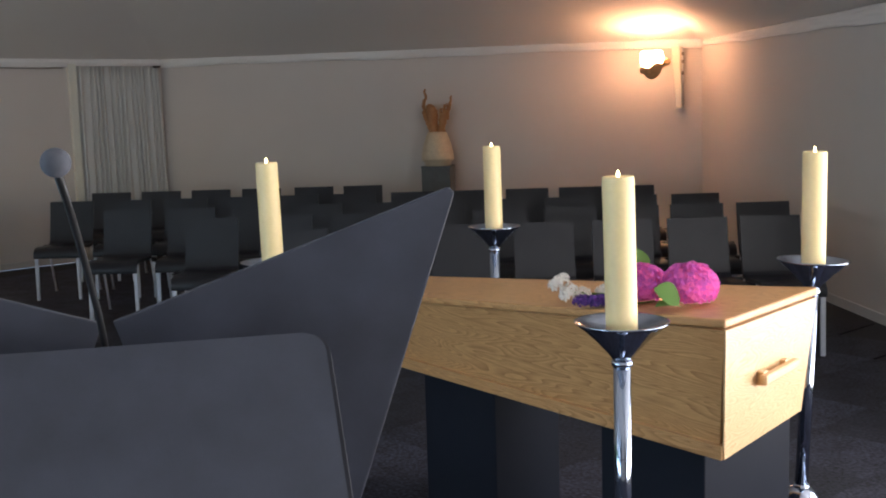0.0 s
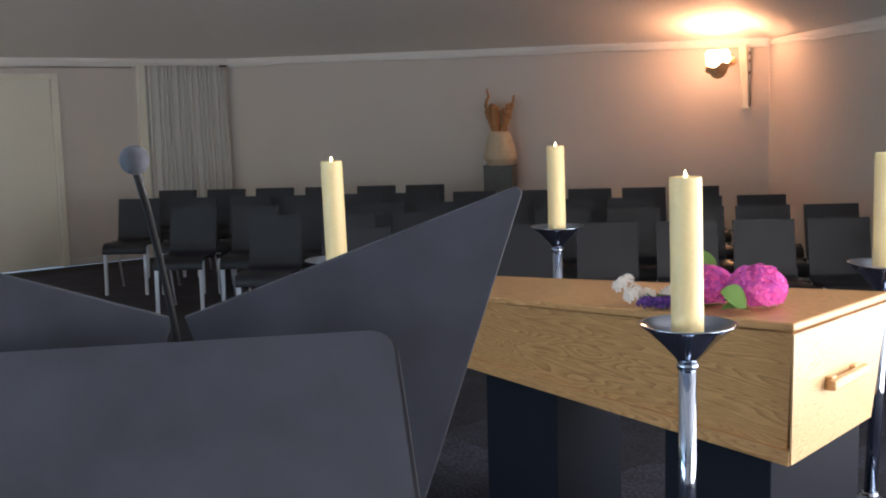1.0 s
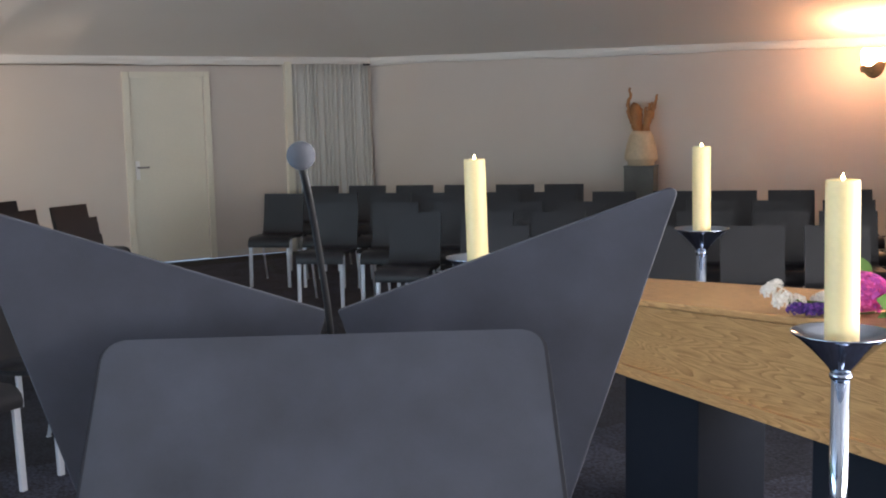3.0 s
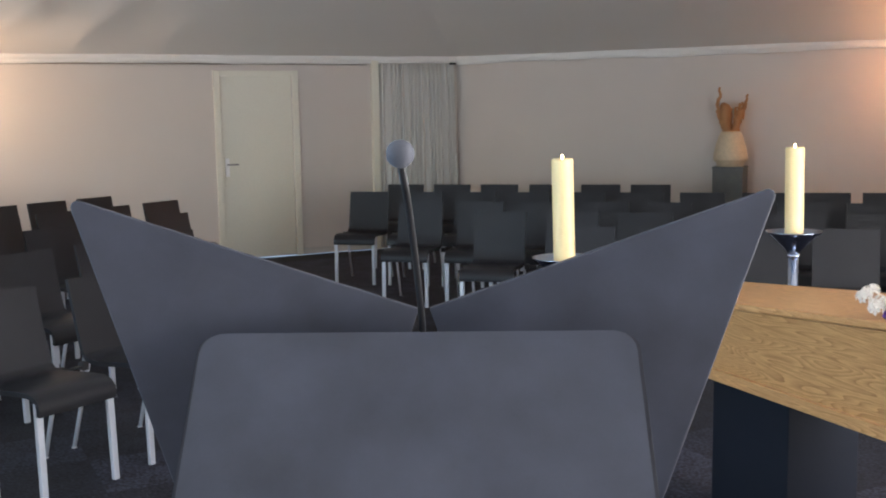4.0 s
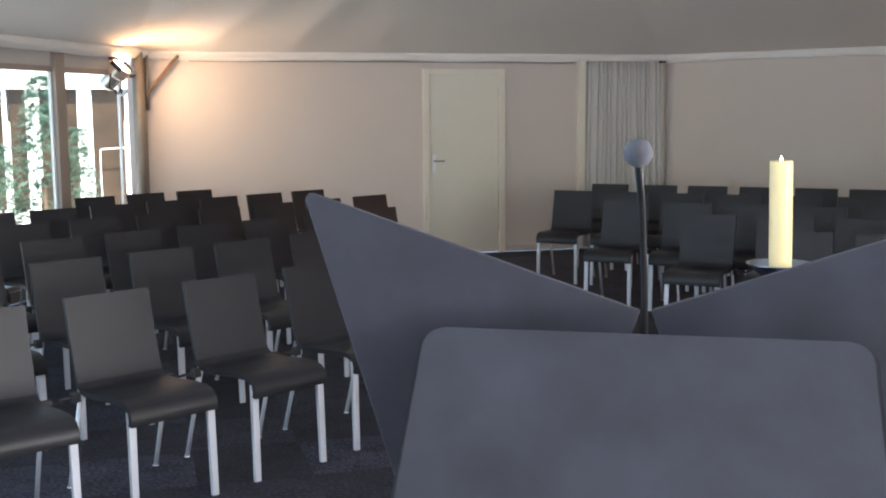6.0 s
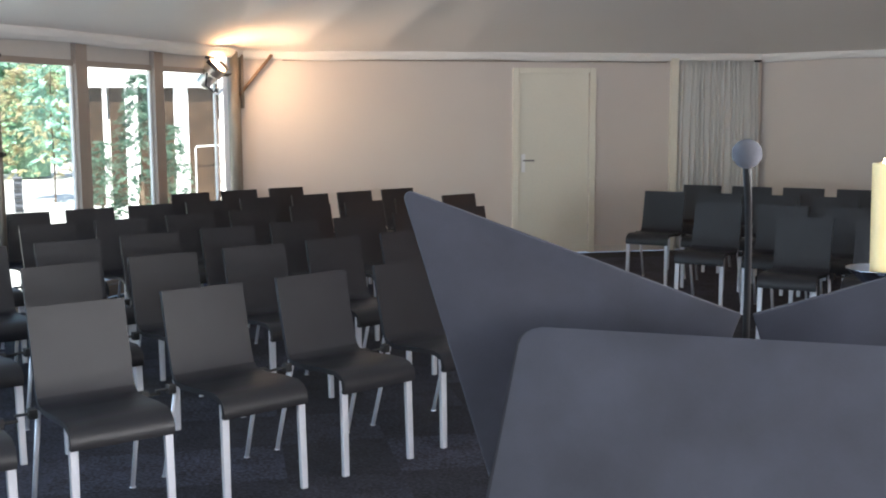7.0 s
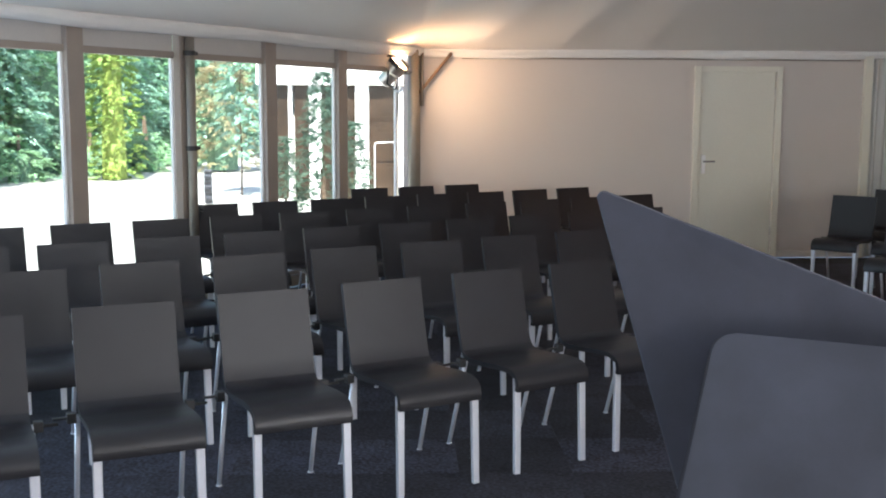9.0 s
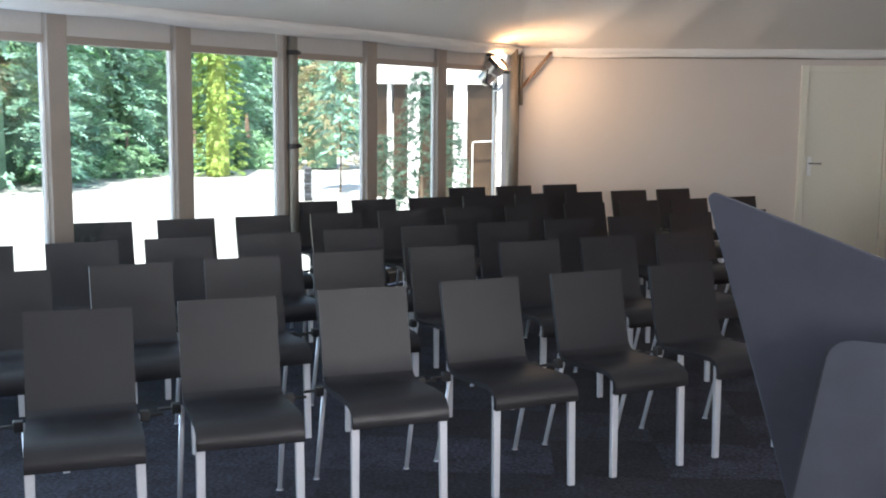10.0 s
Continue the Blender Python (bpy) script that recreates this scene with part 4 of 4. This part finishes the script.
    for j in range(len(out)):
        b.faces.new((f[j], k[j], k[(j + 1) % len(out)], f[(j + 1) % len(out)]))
    part("shadow_board", b, REST_SHADE, l, "added dark board that stands in for the shadow around the book rest")
    part("ledge", boxed((0, 0, 0), (2 * (w + spread), 0.05, 0.018), Matrix.Translation(mid + down * (hgt - 0.01) + nz * 0.02) @ Matrix((ux, nz, -down)).transposed().to_4x4(), 0.003), LECTERN, l)
    part("column", boxed((-0.43, 1.62, 0.50), (0.16, 0.07, 1.0), None, 0.006), LECTERN, l)
    part("base_plate", boxed((-0.43, 1.60, 0.012), (0.50, 0.40, 0.024), None, 0.006), LECTERN, l)


lectern()
mic = thing("microphone", "gooseneck microphone with a round grey foam windscreen", "microphone")
bm = bmesh.new()
bmesh.ops.create_icosphere(bm, subdivisions=3, radius=0.0132, matrix=Matrix.Translation((-0.326, 1.112, 1.542)))
part("windscreen", bm, FOAM, mic, "round grey foam windscreen", True)
bm = bmesh.new()
tube(bm, [(-0.429, 1.54, 1.268), (-0.420, 1.505, 1.302), (-0.401, 1.43, 1.352), (-0.369, 1.30, 1.428), (-0.343, 1.19, 1.492), (-0.329, 1.125, 1.530)],
     [0.0046, 0.0046, 0.0042, 0.0038, 0.0036, 0.0040], 12)
part("gooseneck", bm, BLACK, mic, smooth=True)
bm = bmesh.new()
lathe(bm, [(0.012, 0.0), (0.012, 0.02), (0.007, 0.03)], 14, Matrix.Translation((-0.425, 1.545, 1.248)))
part("mount", bm, BLACK, mic)


# ---- outside ----
def crown_mesh(name, rx, ry, h, count, size, seed, mat, cone=0.0, spray=0.42):
    """A crown of many sprays: each spray is a drooping tuft of small leaves that points outwards."""
    rng = random.Random(seed)
    verts, faces = [], []
    per = 46
    for i in range(count // per):
        z = rng.random() ** 0.9
        ph = rng.uniform(0, 2 * math.pi)
        env = (1 - z) ** cone if cone else math.sqrt(max(0.02, 1 - z ** 3))
        lump = 0.82 + 0.30 * noise.noise((math.cos(ph) * 2.1 + seed, math.sin(ph) * 2.1, z * h * 0.8))
        r = env * lump * rng.uniform(0.74, 1.0)
        base = Vector((rx * r * math.cos(ph), ry * r * math.sin(ph), h * z))
        way = Vector((math.cos(ph) + rng.uniform(-0.6, 0.6), math.sin(ph) + rng.uniform(-0.6, 0.6), rng.uniform(-0.55, 0.45))).normalized()
        side = way.cross(Vector((0, 0, 1))).normalized()
        up = side.cross(way)
        reach = spray * rng.uniform(0.6, 1.3)
        for q in range(per):
            f = rng.random()
            fan = (1.05 - f) * 0.42 * reach
            w = rng.uniform(-1, 1)
            c = base + way * reach * f + side * w * fan + up * (rng.uniform(-0.10, 0.10) * reach - 0.25 * reach * f * f)
            a = (way + side * w * 1.1 + up * rng.uniform(-0.5, 0.3)).normalized()
            b = a.cross(up + side * rng.uniform(-0.7, 0.7)).normalized()
            s = size * rng.uniform(0.6, 1.4)
            k = len(verts)
            verts += [c - a * s, c + b * s * 0.40, c + a * s, c - b * s * 0.40]
            faces.append((k, k + 1, k + 2, k + 3))
    me = bpy.data.meshes.new(name)
    me.from_pydata([tuple(v) for v in verts], [], faces)
    me.materials.append(mat)
    return me


# added solid filler inside a crown, seen as shade through the leaf gaps
def core_mesh(rx, ry, h, mat, cone=0.0):
    b = bmesh.new()
    prof = []
    for i in range(9):
        z = i / 8
        env = (1 - z) ** cone if cone else math.sqrt(max(0.02, 1 - z ** 3))
        prof.append((max(0.03, env * 0.38), z * h * 0.93))
    lathe(b, prof, 14, Matrix.Diagonal((rx, ry, 1, 1)))
    me = bpy.data.meshes.new("crown_shade_mesh")
    b.to_mesh(me)
    b.free()
    me.materials.append(mat)
    return me


def tree(name, label, category, x, y, crown, core, turn, size, trunk_h=0.4, group=""):
    t = thing(name, label, category, pose(x, y, -0.03, 0, 0, turn) @ Matrix.Scale(size, 4), group)
    b = bmesh.new()
    tube(b, [(0, 0, 0), (0.03, 0, trunk_h), (0, 0.03, trunk_h + 1.2)], [0.12, 0.10, 0.04], 8)
    part("trunk", b, BARK, t, smooth=True)
    for nm, me in (("crown", crown), ("crown_shade", core)):
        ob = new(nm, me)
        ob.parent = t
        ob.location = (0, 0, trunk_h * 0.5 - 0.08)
    return t


# darker copies of the leaf greens: the crown's inner shade is in the colour
SHADE_LEAF = material("shaded_foliage", (0.14, 0.24, 0.16), 0.8, vary=0.6, scale=2, fine=14, fine_amount=0.5, bump=1.0, distance=0.06)
SHADE_GOLD = material("shaded_golden_foliage", (0.24, 0.30, 0.07), 0.8, vary=0.6, scale=3, fine=14, fine_amount=0.5, bump=1.0, distance=0.06)
bush_a = crown_mesh("crown", 2.6, 2.4, 6.2, 48000, 0.052, 1, LEAF)
bush_b = crown_mesh("crown", 2.4, 2.6, 6.6, 48000, 0.055, 2, LEAF_BLUE)
bush_core = core_mesh(2.5, 2.5, 6.0, SHADE_LEAF)
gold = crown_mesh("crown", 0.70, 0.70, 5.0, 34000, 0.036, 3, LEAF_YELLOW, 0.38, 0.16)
bush_core_small = core_mesh(1.4, 1.4, 3.3, SHADE_LEAF)
gold_core = core_mesh(0.75, 0.75, 4.8, SHADE_GOLD, 0.4)
fir = crown_mesh("crown", 0.60, 0.60, 3.2, 17000, 0.030, 5, LEAF_NEAR, 0.7, 0.26)
copper = crown_mesh("crown", 1.5, 1.5, 3.6, 16000, 0.050, 6, LEAF_COPPER)
low_bush = crown_mesh("crown", 0.9, 0.9, 0.9, 7000, 0.040, 8, LEAF, 0.0, 0.25)
low_core = core_mesh(0.85, 0.85, 0.8, SHADE_LEAF)
fir_core = core_mesh(0.08, 0.08, 2.6, SHADE_LEAF, 0.8)
h0, h1 = Vector((-17.5, 3.5)), Vector((-31.5, 31.5))
for k in range(-2, 14):
    p = h0.lerp(h1, k / 13) + Vector((-2.2, 0.6))
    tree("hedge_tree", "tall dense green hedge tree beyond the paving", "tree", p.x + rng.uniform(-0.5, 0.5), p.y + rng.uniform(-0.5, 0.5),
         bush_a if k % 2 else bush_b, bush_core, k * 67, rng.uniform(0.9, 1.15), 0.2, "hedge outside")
for k in range(9):
    p = h0.lerp(h1, k / 8) + Vector((-6.5, 3.0))
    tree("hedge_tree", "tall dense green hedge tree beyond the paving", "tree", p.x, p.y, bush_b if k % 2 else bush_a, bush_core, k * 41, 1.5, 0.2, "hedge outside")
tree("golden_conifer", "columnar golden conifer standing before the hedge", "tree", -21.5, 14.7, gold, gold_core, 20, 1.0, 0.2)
tree("copper_tree", "low copper-brown leaved tree before the hedge", "tree", -22.3, 18.5, copper, bush_core_small, 35, 0.75, 0.3)
for x, y, sc, turn in ((-23.4, 15.3, 0.9, 0), (-23.8, 17.2, 1.1, 70), (-24.9, 19.4, 1.0, 140), (-22.4, 12.9, 0.8, 200), (-21.6, 10.6, 0.7, 260)):
    tree("low_shrub", "low green shrub at the foot of the hedge", "shrub", x, y, low_bush, low_core, turn, sc, 0.1, "shrubs by the hedge")
for x, y, sc, turn in ((-10.38, 9.65, 0.40, 10), (-10.02, 9.97, 0.66, 80), (-9.76, 10.27, 0.46, 50)):
    tree("small_fir", "young pale green fir beside the white conservatory", "tree", x, y, fir, fir_core, turn, sc, 0.1)

sap = thing("young_tree", "slender young tree with sparse leaves on the paving", "tree", pose(-15.9, 13.65, -0.03))
bm = bmesh.new()
tube(bm, [(0, 0, 0), (0.02, 0, 0.8), (-0.02, 0, 1.7), (0.02, 0.01, 2.5)], [0.018, 0.015, 0.011, 0.005], 8)
for k in range(9):
    z = 0.9 + 0.17 * k
    tube(bm, [(0, 0, z), (0.3 * math.cos(k * 2.4), 0.3 * math.sin(k * 2.4), z + 0.22)], [0.008, 0.003], 5)
part("trunk", bm, BARK, sap)
ob = new("crown", crown_mesh("crown", 0.55, 0.55, 2.0, 5000, 0.040, 9, LEAF_BLUE, 0.5, 0.22))
ob.parent, ob.location = sap, (0, 0, 0.75)

# white-framed conservatory of the next building
con = thing("conservatory", "white-framed conservatory with brown panes, mottled for foliage reflections", "building")
KM = Matrix.Translation((-12.0, 10.88, -0.03)) @ pose(0, 0, 0, 0, 0, 44)
con.matrix_world = KM
part("roof_beam", boxed((1.6, 0.1, 2.27), (3.6, 0.3, 0.62), None, 0.01), WHITE, con)
part("plinth", boxed((1.6, 0.1, 0.15), (3.4, 0.2, 0.30), None, 0.01), WHITE, con)
bars = ((0.0, 0.08), (0.28, 0.06), (0.64, 0.18), (1.0, 0.07), (1.32, 0.20), (1.92, 0.12), (2.5, 0.12), (3.1, 0.12))
for x, w in bars:
    part("post", boxed((x, 0.1, 1.13), (w, 0.14, 1.68), None, 0.008), WHITE, con)
for (x0, w0), (x1, w1) in zip(bars, bars[1:]):
    part("pane", boxed(((x0 + x1) / 2, 0.12, 1.13), (x1 - x0 - (w0 + w1) / 2, 0.02, 1.66)), BROWN_PANE, con)
part("wall", boxed((1.6, 1.6, 1.3), (3.4, 2.6, 2.6), None, 0.01), WHITE, con)

rail = part("handrail", bmesh.new(), WHITE, con, "thin white bent handrail")
bm = bmesh.new()
tube(bm, [(1.50, -0.12, 0.35), (1.50, -0.12, 1.10), (1.52, -0.12, 1.13), (1.95, -0.12, 1.15)], 0.009, 8)
bm.to_mesh(rail.data)
bm.free()

sign = thing("litter_bin", "dark slatted bin standing on the paving", "bin", pose(-14.9, 12.05, -0.03, 0, 0, 50))
part("body", boxed((0, 0, 0.29), (0.13, 0.12, 0.58), None, 0.01), FOAM, sign)
for k in range(9):
    part("slat", boxed((0.012 * (-1) ** k, -0.08, 0.05 + 0.062 * k), (0.12, 0.014, 0.026), pose(0, 0, 0), 0.003), FOAM if k % 3 == 1 else BLACK, sign)

# ---- carpet tiles ----
def carpet():
    me = bpy.data.meshes.new("carpet_tile")
    b = boxed((0, 0, -0.003), (0.4996, 0.4996, 0.010), None, 0.0006)
    b.to_mesh(me)
    b.free()
    me.materials.append(CARPET)
    poly = [A, A2, C2, C, B]

    def inside(p):
        hit = False
        for a, c in zip(poly, poly[1:] + poly[:1]):
            if (a.y > p.y) != (c.y > p.y) and p.x < (c.x - a.x) * (p.y - a.y) / (c.y - a.y) + a.x:
                hit = not hit
        return hit

    turn = radians(41)
    tiles = []
    for i in range(-40, 60):
        for j in range(-40, 60):
            x, y = 0.5 * i, 0.5 * j
            p = Vector((x * math.cos(turn) - y * math.sin(turn), x * math.sin(turn) + y * math.cos(turn)))
            if p.x < -9 or p.x > 6 or p.y < -5 or p.y > 13.5:
                continue
            if all(inside(p + Vector((dx, dy))) for dx, dy in ((0.34, 0), (-0.34, 0), (0, 0.34), (0, -0.34))):
                tiles.append(p)
    tiles.sort(key=lambda p: (p - Vector((-1.2, 4.6))).length)
    for p in tiles[:300]:
        ob = new("carpet_tile", me)
        ob.parent = floor_ob
        ob.location = (p.x, p.y, 0)
        ob.rotation_euler = (0, 0, turn)
    b = bmesh.new()
    for p in tiles[300:]:
        m = Matrix.Translation((p.x, p.y, -0.003)) @ Matrix.Rotation(turn, 4, "Z")
        q = [b.verts.new(m @ Vector((sx * 0.2485, sy * 0.2485, 0.005))) for sx, sy in ((-1, -1), (1, -1), (1, 1), (-1, 1))]
        b.faces.new(q)
    rest = part("carpet_tiles", b, CARPET, floor_ob)
    rest["kind"] = "stuff"


carpet()
